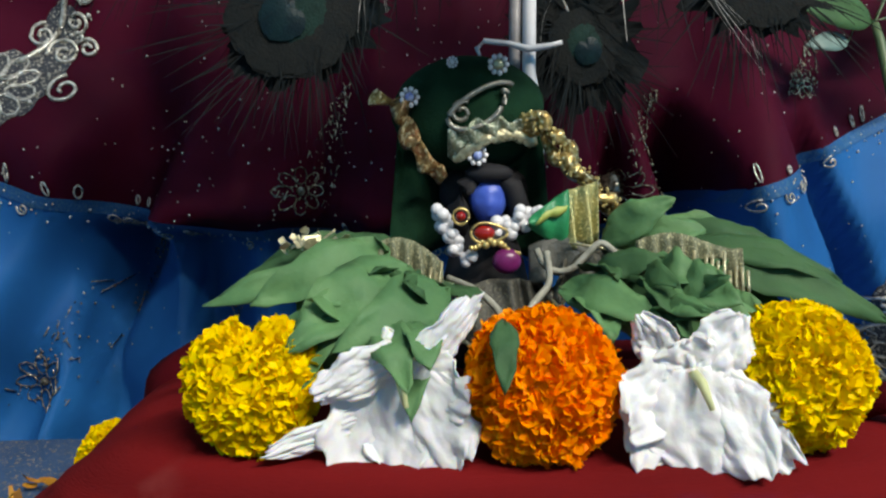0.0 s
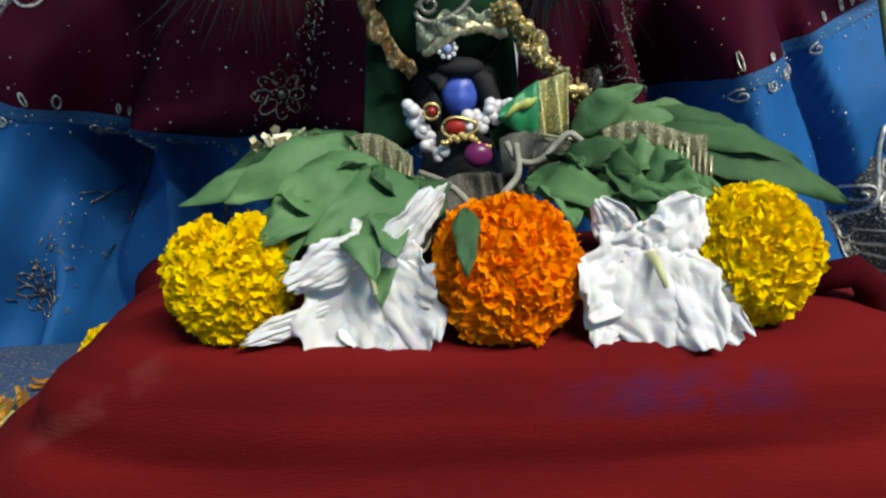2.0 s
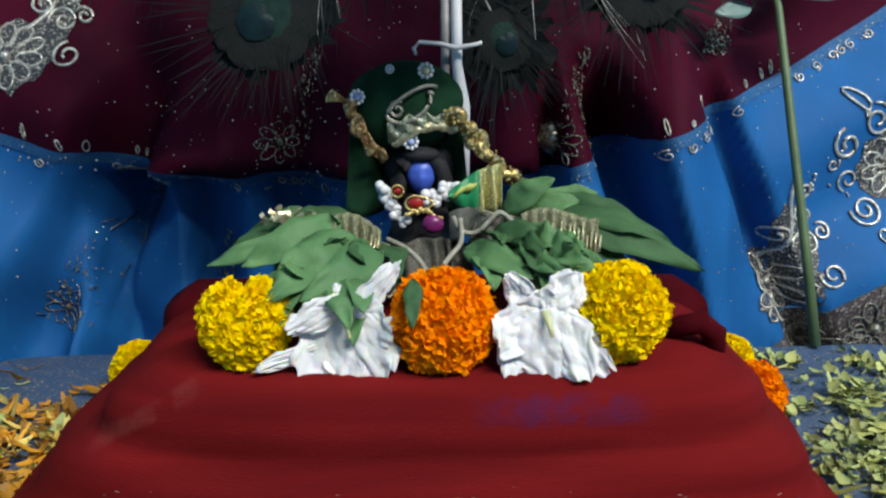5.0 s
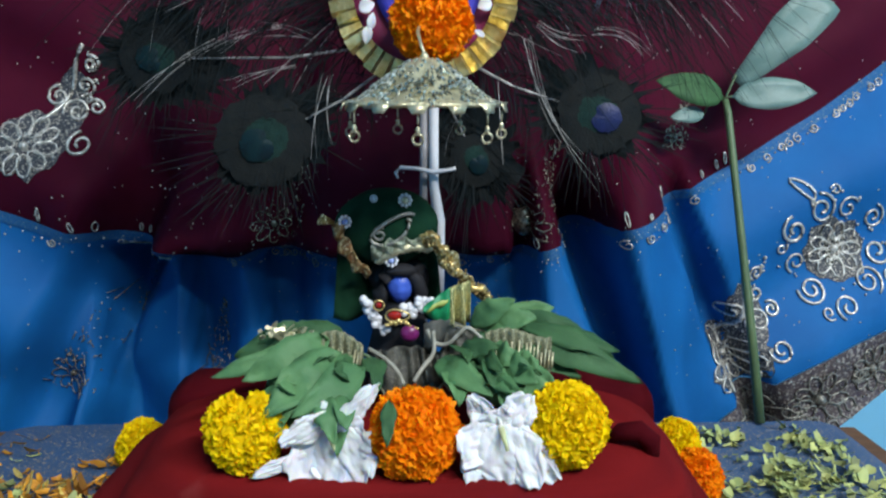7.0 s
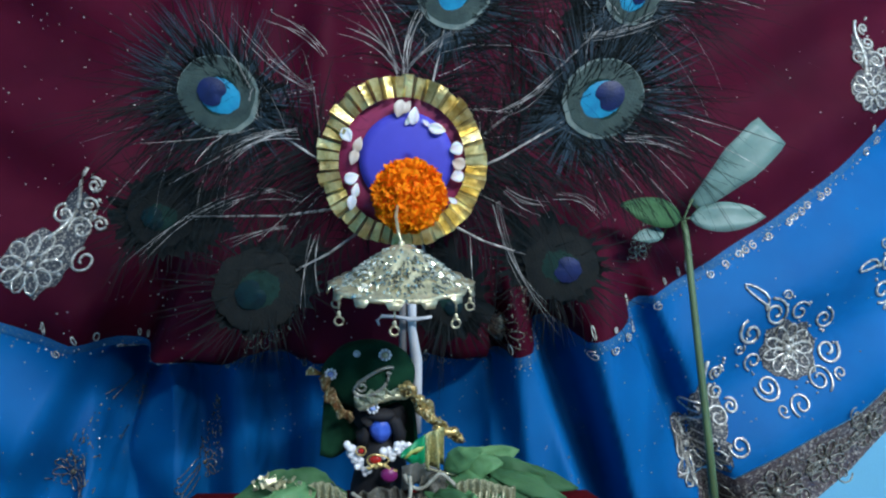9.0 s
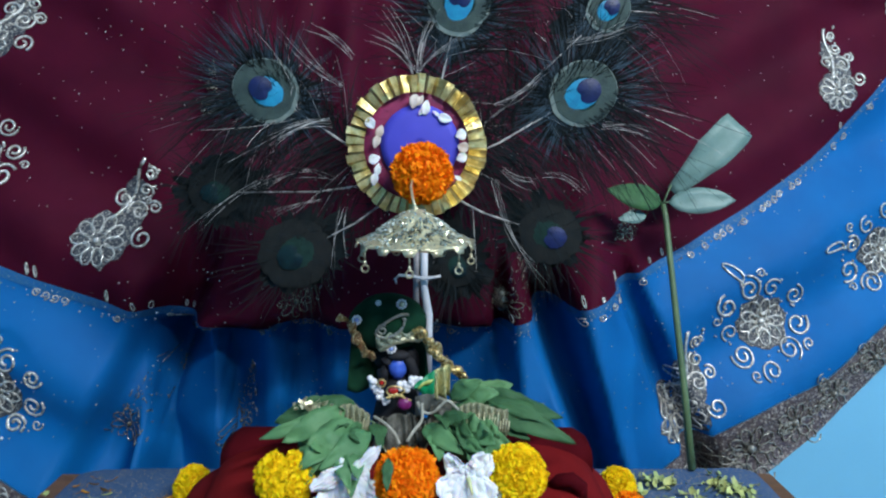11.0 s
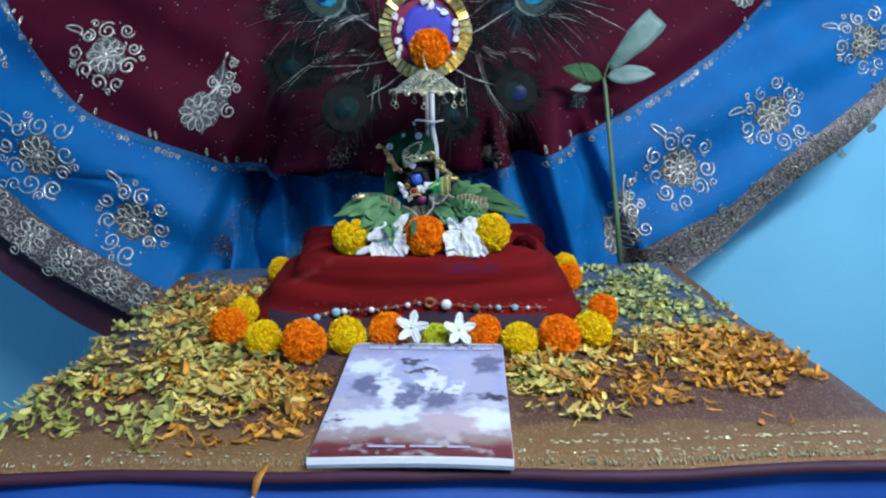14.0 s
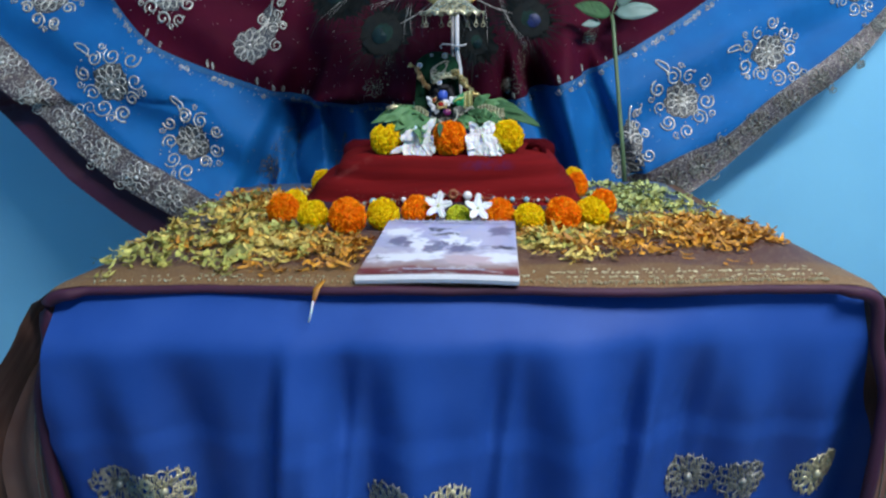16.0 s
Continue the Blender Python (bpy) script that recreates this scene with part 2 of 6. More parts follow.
def banded(name, stops, axis, fine, rough=0.55, warp=0.02, bump_scale=500, metal=0.0):
    """Cloth or print whose colour changes in bands along one axis, with a wavering edge and woven specks."""
    m = bpy.data.materials.new(name)
    m.use_nodes = True
    n, l = m.node_tree.nodes, m.node_tree.links
    b = n["Principled BSDF"]
    b.inputs["Roughness"].default_value, b.inputs["Metallic"].default_value = rough, metal
    tc, sep = n.new("ShaderNodeTexCoord"), n.new("ShaderNodeSeparateXYZ")
    l.new(tc.outputs["Object"], sep.inputs[0])
    nz = n.new("ShaderNodeTexNoise")
    nz.inputs["Scale"].default_value, nz.inputs["Detail"].default_value = 22, 5
    l.new(tc.outputs["Object"], nz.inputs[0])
    ma = n.new("ShaderNodeMath")
    ma.operation = "MULTIPLY_ADD"
    ma.inputs[1].default_value = warp * 2
    l.new(nz.outputs[0], ma.inputs[0])
    l.new(sep.outputs[axis], ma.inputs[2])
    lo, hi = stops[0][0], stops[-1][0]
    mr = n.new("ShaderNodeMapRange")
    mr.inputs[1].default_value, mr.inputs[2].default_value = lo + warp, hi + warp
    l.new(ma.outputs[0], mr.inputs[0])
    cr = n.new("ShaderNodeValToRGB")
    l.new(mr.outputs[0], cr.inputs[0])
    while len(cr.color_ramp.elements) < len(stops):
        cr.color_ramp.elements.new(0.5)
    for e, (p, c) in zip(cr.color_ramp.elements, stops):
        e.position, e.color = (p - lo) / (hi - lo), (*c, 1)
    sp = n.new("ShaderNodeTexNoise")
    sp.inputs["Scale"].default_value, sp.inputs["Detail"].default_value = bump_scale, 2
    l.new(tc.outputs["Object"], sp.inputs[0])
    r2 = n.new("ShaderNodeMapRange")
    r2.inputs[1].default_value, r2.inputs[2].default_value, r2.inputs[4].default_value = 0.56, 0.7, 0.7
    l.new(sp.outputs[0], r2.inputs[0])
    mx = n.new("ShaderNodeMix")
    mx.data_type = "RGBA"
    l.new(r2.outputs[0], mx.inputs[0])
    l.new(cr.outputs[0], mx.inputs[6])
    mx.inputs[7].default_value = (*fine, 1)
    l.new(mx.outputs[2], b.inputs["Base Color"])
    bp = n.new("ShaderNodeBump")
    bp.inputs["Strength"].default_value, bp.inputs["Distance"].default_value = 0.5, 0.0008
    l.new(sp.outputs[0], bp.inputs["Height"])
    l.new(bp.outputs[0], b.inputs["Normal"])
    return m


RUNNER = banded("brown_gold_brocade", [(-0.13, (0.175, 0.092, 0.036)), (-0.085, (0.155, 0.080, 0.033)), (-0.075, (0.095, 0.040, 0.030)),
                                       (0.06, (0.070, 0.028, 0.028)), (0.14, (0.06, 0.05, 0.075)), (0.20, (0.05, 0.10, 0.19)), (0.46, (0.04, 0.09, 0.19))],
                1, (0.45, 0.33, 0.17), warp=0.02)


def printed(name, stops, marks):
    """A soft printed picture: bands of colour along y, and blurred marks (middle, half sizes, colour) laid over them."""
    m = banded(name, stops, 1, (0.5, 0.5, 0.56), warp=0.02, bump_scale=60, rough=0.4)
    n, l = m.node_tree.nodes, m.node_tree.links
    b = n["Principled BSDF"]
    out = b.inputs["Base Color"].links[0].from_socket
    tc = next(q for q in n if q.bl_idname == "ShaderNodeTexCoord").outputs["Object"]
    wave = n.new("ShaderNodeTexNoise")
    wave.inputs["Scale"].default_value, wave.inputs["Detail"].default_value = 75, 4
    l.new(tc, wave.inputs[0])
    off = n.new("ShaderNodeVectorMath")
    off.operation = "MULTIPLY_ADD"
    off.inputs[1].default_value, off.inputs[2].default_value = (0.056, 0.044, 0), (-0.028, -0.022, 0)
    l.new(wave.outputs["Color"], off.inputs[0])
    add = n.new("ShaderNodeVectorMath")
    l.new(tc, add.inputs[0])
    l.new(off.outputs[0], add.inputs[1])
    for cx, cy, rx, ry, tint in marks:
        mp = n.new("ShaderNodeMapping")
        mp.inputs["Location"].default_value = (-cx / rx, -cy / ry, 0)
        mp.inputs["Scale"].default_value = (1 / rx, 1 / ry, 0)
        l.new(add.outputs[0], mp.inputs[0])
        g = n.new("ShaderNodeTexGradient")
        g.gradient_type = "SPHERICAL"
        l.new(mp.outputs[0], g.inputs[0])
        r = n.new("ShaderNodeMapRange")
        r.interpolation_type = "SMOOTHSTEP"
        r.inputs[1].default_value, r.inputs[2].default_value, r.inputs[4].default_value = 0.0, 0.62, 0.95
        l.new(g.outputs[1], r.inputs[0])
        mx = n.new("ShaderNodeMix")
        mx.data_type = "RGBA"
        l.new(r.outputs[0], mx.inputs[0])
        l.new(out, mx.inputs[6])
        mx.inputs[7].default_value = (*tint, 1)
        out = mx.outputs[2]
    l.new(out, b.inputs["Base Color"])
    return m


P_WHITE, P_SLATE, P_LILAC, P_BLACK, P_ROSE = (0.74, 0.77, 0.88), (0.13, 0.14, 0.26), (0.42, 0.41, 0.60), (0.03, 0.035, 0.07), (0.52, 0.40, 0.46)
COVER = printed("printed_cover", [(-0.12, (0.12, 0.02, 0.03)), (-0.098, (0.17, 0.04, 0.05)), (-0.088, (0.30, 0.22, 0.22)), (-0.05, (0.44, 0.40, 0.52)),
                                  (0.0, (0.38, 0.40, 0.60)), (0.04, (0.36, 0.39, 0.62)), (0.08, (0.38, 0.40, 0.64)), (0.12, (0.20, 0.20, 0.38))],
                [(-0.045, -0.052, 0.050, 0.026, P_WHITE), (-0.010, -0.042, 0.030, 0.018, P_WHITE), (-0.070, -0.056, 0.012, 0.008, P_BLACK), (0.064, -0.050, 0.034, 0.036, P_WHITE), (0.062, -0.006, 0.022, 0.012, P_BLACK),
                 (0.030, -0.060, 0.030, 0.030, P_ROSE), (0.046, 0.030, 0.026, 0.050, P_LILAC), (-0.052, 0.014, 0.020, 0.034, P_SLATE), (-0.058, 0.056, 0.030, 0.026, P_WHITE), (-0.030, 0.000, 0.012, 0.050, P_WHITE),
                 (-0.012, -0.006, 0.012, 0.038, P_SLATE), (0.010, 0.030, 0.014, 0.044, P_WHITE), (0.022, -0.012, 0.020, 0.028, P_SLATE), (-0.002, 0.046, 0.026, 0.008, P_BLACK), (-0.012, 0.066, 0.012, 0.014, P_BLACK),
                 (0.028, 0.060, 0.026, 0.012, P_LILAC), (0.064, 0.064, 0.020, 0.030, P_SLATE), (-0.040, 0.036, 0.010, 0.014, P_WHITE), (0.002, 0.010, 0.008, 0.018, P_SLATE), (0.034, 0.008, 0.010, 0.020, P_WHITE)])
BARS = mat("pale_print", (0.50, 0.53, 0.66), 0.4, second=(0.40, 0.42, 0.58), scale=60)

# ---- shape helpers ----


def flow(points, n=6):
    """A smooth curve through the points, n steps from one to the next."""
    p = [Vector(q) for q in points]
    p = [p[0] * 2 - p[1]] + p + [p[-1] * 2 - p[-2]]
    out = []
    for a, b, c, d in zip(p, p[1:], p[2:], p[3:]):
        for k in range(n):
            t = k / n
            out.append(0.5 * (2 * b + (c - a) * t + (2 * a - 5 * b + 4 * c - d) * t * t + (3 * b - a - 3 * c + d) * t * t * t))
    return out + [p[-2]]


class Shape:
    """Points and faces gathered before they become one mesh."""

    def __init__(self):
        self.v, self.f, self.k = [], [], []

    def add(self, pts, faces, slot=0):
        o = len(self.v)
        self.v.extend([tuple(p) for p in pts])
        self.f.extend([tuple(i + o for i in q) for q in faces])
        self.k.extend([slot] * len(faces))
        return self

    def grid(self, pts, nu, nv, close=False, slot=0):
        fs = []
        for i in range(nu - 1):
            for j in range(nv if close else nv - 1):
                j2 = (j + 1) % nv
                fs.append((i * nv + j, (i + 1) * nv + j, (i + 1) * nv + j2, i * nv + j2))
        return self.add(pts, fs, slot)

    def tube(self, path, r, n=6, slot=0, cap=True):
        path = [Vector(p) for p in path]
        pts = []
        for i, p in enumerate(path):
            a, b = path[max(i - 1, 0)], path[min(i + 1, len(path) - 1)]
            d = (b - a).normalized()
            s = d.cross(Vector((0, 0, 1)) if abs(d.z) < 0.9 else Vector((1, 0, 0))).normalized()
            u = s.cross(d)
            rr = r[i] if isinstance(r, (list, tuple)) else r
            for j in range(n):
                t = 2 * math.pi * j / n
                pts.append(p + (s * math.cos(t) + u * math.sin(t)) * rr)
        o = len(self.v)
        self.grid(pts, len(path), n, True, slot)
        if cap:
            self.f.append(tuple(o + j for j in range(n)))
            self.f.append(tuple(o + (len(path) - 1) * n + j for j in reversed(range(n))))
            self.k.extend([slot, slot])
        return self

    def ball(self, c, r, nu=7, nv=10, slot=0):
        r = (r, r, r) if not isinstance(r, (tuple, list)) else r
        pts = []
        for i in range(nu):
            a = math.pi * (i + 0.02) / (nu - 1 + 0.04)
            for j in range(nv):
                b = 2 * math.pi * j / nv
                pts.append((c[0] + r[0] * math.sin(a) * math.cos(b), c[1] + r[1] * math.sin(a) * math.sin(b), c[2] + r[2] * math.cos(a)))
        return self.grid(pts, nu, nv, True, slot)

    def lathe(self, c, profile, n=24, slot=0, ripple=0.0, waves=0):
        pts = []
        for r, z in profile:
            for j in range(n):
                b = 2 * math.pi * j / n
                q = 1 + ripple * math.cos(waves * b)
                pts.append((c[0] + r * q * math.cos(b), c[1] + r * q * math.sin(b), c[2] + z))
        return self.grid(pts, len(profile), n, True, slot)

    def ribbon(self, path, width, across):
        """A flat strip along a path; across: the way of its width, or one for each point."""
        pts = []
        for i, p in enumerate(path):
            w = width[i] if isinstance(width, (list, tuple)) else width
            a = Vector(across[i]) if isinstance(across, list) else Vector(across)
            pts += [Vector(p) - a * w / 2, Vector(p) + a * w / 2]
        return self.grid(pts, len(path), 2)


def part(name, sh, material, parent=None, label="", smooth=True, thick=0.0):
    me = bpy.data.meshes.new(name)
    me.from_pydata(sh.v, [], sh.f)
    for m in material if isinstance(material, (list, tuple)) else (material,):
        me.materials.append(m)
    if any(sh.k):
        me.polygons.foreach_set("material_index", sh.k)
    if smooth:
        me.polygons.foreach_set("use_smooth", [True] * len(me.polygons))
    me.update()
    ob = new(name, me)
    if parent:
        ob.parent = parent
    if label:
        ob["label"] = label
    if thick:
        s = ob.modifiers.new("thickness", "SOLIDIFY")
        s.thickness, s.offset = thick, 0
    return ob


def thing(name, label, category, at=(0, 0, 0), group="", kind=""):
    e = new(name)
    e.empty_display_size = 0.02
    e.location = at
    return tagged(e, label, category, group, kind)


def smoothstep(a, b, x):
    t = max(0.0, min(1.0, (x - a) / (b - a)))
    return t * t * (3 - 2 * t)


def line_through(points, x):
    """Height at x of a curve through the points, straight between them."""
    if x <= points[0][0]:
        return points[0][1]
    for (x0, y0), (x1, y1) in zip(points, points[1:]):
        if x <= x1:
            return y0 + (y1 - y0) * (x - x0) / (x1 - x0)
    return points[-1][1]


def soft(points, x, w=0.025):
    return sum(line_through(points, x + w * k) for k in (-1, -0.5, 0, 0.5, 1)) / 5


def nz(x, y, z=0.0):
    return noise.noise(Vector((x, y, z)))


def box(sh, c, s, slot=0):
    p = [(c[0] + s[0] * i / 2, c[1] + s[1] * j / 2, c[2] + s[2] * k / 2) for i in (-1, 1) for j in (-1, 1) for k in (-1, 1)]
    return sh.add(p, [(0, 1, 3, 2), (4, 6, 7, 5), (0, 4, 5, 1), (2, 3, 7, 6), (0, 2, 6, 4), (1, 5, 7, 3)], slot)


# ---- the room ----
for name, c, s, m in (("wall_back", (0, 0.84, 1.3), (4.2, 0.1, 2.6), WALL), ("wall_front", (0, -2.25, 1.3), (4.2, 0.1, 2.6), WALL),
                      ("wall_left", (-2.05, -0.7, 1.3), (0.1, 3.0, 2.6), WALL), ("wall_right", (2.05, -0.7, 1.3), (0.1, 3.0, 2.6), WALL),
                      ("floor", (0, -0.7, -0.05), (4.2, 3.2, 0.1), FLOOR), ("ceiling", (0, -0.7, 2.65), (4.2, 3.2, 0.1), CEIL)):
    tagged(part(name, box(Shape(), c, s), m, smooth=False), {"wall": "plain light blue painted wall", "floo": "grey tiled floor", "ceil": "white painted ceiling"}[name[:4]],
           name.split("_")[0], kind="structure")

tube_light = thing("tube_light", "white fluorescent tube light hanging near the ceiling", "lamp", TUBE)
part("housing", box(Shape(), (0, 0, 0.19), (1.2, 0.05, 0.32)), CEIL, tube_light, smooth=False)
part("tube", Shape().tube([(-0.58, 0.0, 0.014), (0.58, 0.0, 0.014)], 0.012, 10), LAMPGLASS, tube_light)

# ---- the table and its cloths ----
SIDE = mat("dark_brown_silk", (0.22, 0.12, 0.09), 0.6, second=(0.15, 0.075, 0.06), scale=14, stretch=(1, 8, 1), bump=0.3, bump_scale=900, spec=0.2)
TOP, FRONT_TOP = 0.75, 0.774  # the top rises a little to the front
table = thing("table", "wooden table hidden beneath draped cloths", "table", (0.04, 0.19, 0))
part("tabletop", box(Shape(), (0, 0, 0), (0.79, 0.57, 0.03)), WOOD, table, smooth=False).matrix_basis = pose(0, -0.02, TOP - 0.006, -2.1)
for i in (-1, 1):
    for j in (-1, 1):
        part("leg", box(Shape(), (i * 0.36, -0.02 + j * 0.24, (TOP - 0.03) / 2), (0.045, 0.045, TOP - 0.03)), WOOD, table, smooth=False)


def front_edge(x):
    return -0.141 - 0.005 * math.sin(7 * x + 0.2) + 0.0025 * math.sin(23 * x)


def top_z(x, y):
    return TOP + 0.005 + 0.0375 * (0.45 - y) + 0.0022 * smoothstep(0.05, -0.13, y) + 0.0012 * nz(x * 14, y * 14) + 0.0007 * nz(x * 45, y * 30, 4)


sh, NX, NY = Shape(), 130, 84
pts = []
for i in range(NX):
    # across the top and down both sides of the table
    s = -0.78 + 1.64 * i / (NX - 1)
    for j in range(NY):
        v = j / (NY - 1)
        xl, xr = -0.364, 0.446
        x = min(max(s, xl), xr)
        y0 = front_edge(x)
        y = y0 + (0.455 - y0) * v
        over = abs(s - x)
        z = top_z(x, y)
        side = -1 if s < 0 else 1
        # rounded fall over the sides
        x -= side * 0.012 * (1 - smoothstep(0.0, 0.03, min(s - xl, xr - s))) if over == 0 else 0
        if over > 0:
            x += side * (min(over, 0.03) * 0.45 - 0.012 + 0.11 * smoothstep(0, 0.22, over) + 0.010 * math.sin(y * 38 + over * 6) * smoothstep(0, 0.2, over))
            z -= over * 0.97 + 0.004
            y -= 0.008 * smoothstep(0.0, 0.2, over)
        else:
            z -= 0.006 * (1 - smoothstep(0.0, 0.025, min(s - xl, xr - s)))
        # the cloth spreads a little towards the front corners
        x += side * 0.036 * (1 - v) ** 3 * smoothstep(0.22, 0.40, abs(s - 0.04))
        if side > 0:
            x += 0.022 * math.sin(math.pi * min(1.0, v * 1.5)) * smoothstep(0.30, 0.42, s)
        # the front lip rolls over the edge
        z -= 0.004 * (1 - smoothstep(0.0, 0.03, v)) + 0.010 * (1 - smoothstep(0.0, 0.055, min(s - xl, xr - s))) if over == 0 else 0.010
        pts.append((x, y, z))
sh.grid(pts, NX, NY)
sh.k = [1 if f[0] // NY < 33 or f[0] // NY > 96 else 0 for f in sh.f]
table_runner = thing("table_cloth", "brown and gold brocade cloth spread over the table", "tablecloth")
part("cloth", sh, [RUNNER, SIDE], table_runner)


def corner(side, k):
    """The cloth's edge from the front corner down beside the skirt, k metres along."""
    d = max(0.0, k - 0.03)
    x0 = -0.345 if side < 0 else 0.427
    z = top_z(x0, -0.141) - 0.0085
    turn = min(k, 0.05) / 0.05 * math.pi / 2
    return (x0 + side * (0.030 * math.sin(turn) + 0.018 * smoothstep(0.02, 0.10, d) - 0.004 * smoothstep(0.1, 0.3, d)), -0.150 - 0.010 * smoothstep(0, 0.2, d), z - 0.022 * (1 - math.cos(turn)) - d * 0.97)


edge = [corner(-1, k) for k in np.linspace(0.44, 0.0, 60)] + [(x, front_edge(x) - 0.002, top_z(x, front_edge(x)) - 0.0085) for x in np.linspace(-0.335, 0.417, 84)] + [corner(1, k) for k in np.linspace(0.0, 0.44, 60)]
part("piping", Shape().tube(edge, [0.0066] * 60 + [0.0050] * 84 + [0.0066] * 60, 8), LINING, table_runner, "dark maroon edge of the cloth")
for side in (-1, 1):
    sh, pts = Shape(), []
    for i in range(34):
        k = 0.022 + 0.42 * i / 33
        e = corner(side, k)
        wide = 0.002 + 0.085 * smoothstep(0.02, 0.26, k)
        for j in range(9):
            t = j / 8
            pts.append((e[0] + side * wide * t, e[1] + 0.045 * t * smoothstep(0.0, 0.1, k) + 0.006 * math.sin(9 * t + 5 * k) * smoothstep(0.05, 0.2, k), e[2] + 0.004 * t))
    sh.grid(pts, 34, 9)
    part("side_drop", sh, SIDE, table_runner, "dark brown side of the cloth")
    for t in (0.22, 0.30):
        line = [Vector(pts[i * 9 + int(t * 8)]).lerp(Vector(pts[i * 9 + int(t * 8) + 1]), t * 8 % 1) + Vector((0, -0.0008, 0)) for i in range(5, 34)]
        part("white_thread", Shape().tube(line, 0.0006, 4), PALE, table_runner, "thin pale thread line")
# gold threads woven along the front
sh = Shape()
for yy, x0, dense in ((0.013, -0.33, 0.35), (0.018, -0.33, 0.5), (0.021, 0.10, 0.8), (0.034, 0.12, 0.7), (0.037, 0.12, 0.9), (0.047, 0.14, 0.5)):
    for a in np.arange(x0, 0.41, 0.0035):
        if random.random() < dense * (0.45 + 0.9 * max(0.0, nz(a * 22, yy * 90))):
            x = a + random.uniform(-0.001, 0.001)
            y = front_edge(x) + yy + random.uniform(-0.0008, 0.0008)
            sh.ball((x, y, top_z(x, y) + 0.0009), (random.uniform(0.0010, 0.0030), 0.0010, 0.0009), 4, 6)
for q in range(900):
    x = random.uniform(-0.33, 0.41)
    y = front_edge(x) + random.uniform(0.004, 0.012)
    if random.random() < 0.25 + 0.7 * smoothstep(0.1, 0.2, x):
        sh.ball((x, y, top_z(x, y) - 0.0010), (0.0005, random.uniform(0.0014, 0.0036), 0.0012), 4, 6)
tagged(part("gold_thread", sh, PALEGOLD, table_runner, "broken rows of gold thread"), kind="stuff")


def drop_y(x, z):
    d = FRONT_TOP - z
    out = (0.040 - 0.027 * smoothstep(0.12, 0.36, x)) * smoothstep(0.0, 0.055, d) + 0.012 * smoothstep(0.05, 0.3, d)
    # the corners tuck in below
    out -= (0.050 if x < 0.04 else 0.045) * smoothstep(0.05, 0.28, d) * smoothstep(0.14, 0.36, abs(x - 0.04))
    f = smoothstep(0.03, 0.14, d)
    w = 0.010 * math.sin(34 * x + 1.4 * math.sin(7 * x) + 0.9) + 0.006 * math.sin(71 * x + 1.0 + 3 * z) + 0.006 * nz(x * 11, z * 3, 2)
    # two sharp creases
    for c, a in ((0.225, 0.016), (-0.14, 0.014), (0.085, 0.012), (0.29, 0.008), (-0.07, 0.010)):
        q = (x - c - 0.10 * (z - 0.65)) / 0.013
        w += a * q * math.exp(-q * q) * 1.2
    return -0.136 - out - f * w * 1.35


sh, NX, NY = Shape(), 220, 46
pts = []
for i in range(NX):
    u = i / (NX - 1)
    for j in range(NY):
        d = 0.5 * (j / (NY - 1)) ** 1.25
        x = -0.366 - 0.022 * smoothstep(0, 0.2, d) + u * (0.812 + 0.085 * smoothstep(0, 0.25, d))
        pts.append((x, drop_y(x, FRONT_TOP - d) - (0.004 if d > 0.150 else 0), FRONT_TOP - 0.003 - d))
sh.grid(pts, NX, NY)
front_cloth = thing("table_skirt", "royal blue satin cloth hanging in folds from the table", "cloth")
part("cloth", sh, SATIN, front_cloth)

# ---- the backdrop sari ----
EDGE_MAROON = [(-1.0, 1.75), (-0.68, 1.26), (-0.62, 1.15), (-0.585, 1.07), (-0.522, 1.0), (-0.45, 0.967), (-0.359, 0.934), (-0.276, 0.906), (-0.182, 0.888), (-0.087, 0.880),
               (0.087, 0.877), (0.157, 0.893), (0.228, 0.922), (0.279, 0.938), (0.351, 0.967), (0.404, 0.994), (0.49, 1.044), (0.577, 1.101), (0.66, 1.19), (1.1, 1.72)]
EDGE_INNER = [(-1.1, 1.33), (-0.78, 1.01), (-0.673, 0.908), (-0.576, 0.825), (-0.433, 0.739), (-0.37, 0.70), (-0.25, 0.66), (0.25, 0.66), (0.371, 0.734), (0.466, 0.785), (0.572, 0.822), (0.628, 0.872),
              (0.773, 0.967), (0.875, 1.044), (1.1, 1.26)]
EDGE_OUTER = [(-1.1, 1.23), (-0.778, 0.933), (-0.672, 0.829), (-0.575, 0.746), (-0.46, 0.674), (-0.37, 0.63), (-0.25, 0.61), (0.25, 0.61), (0.40, 0.645), (0.498, 0.713), (0.568, 0.757), (0.679, 0.843),
              (0.792, 0.922), (0.887, 1.026), (1.1, 1.2)]


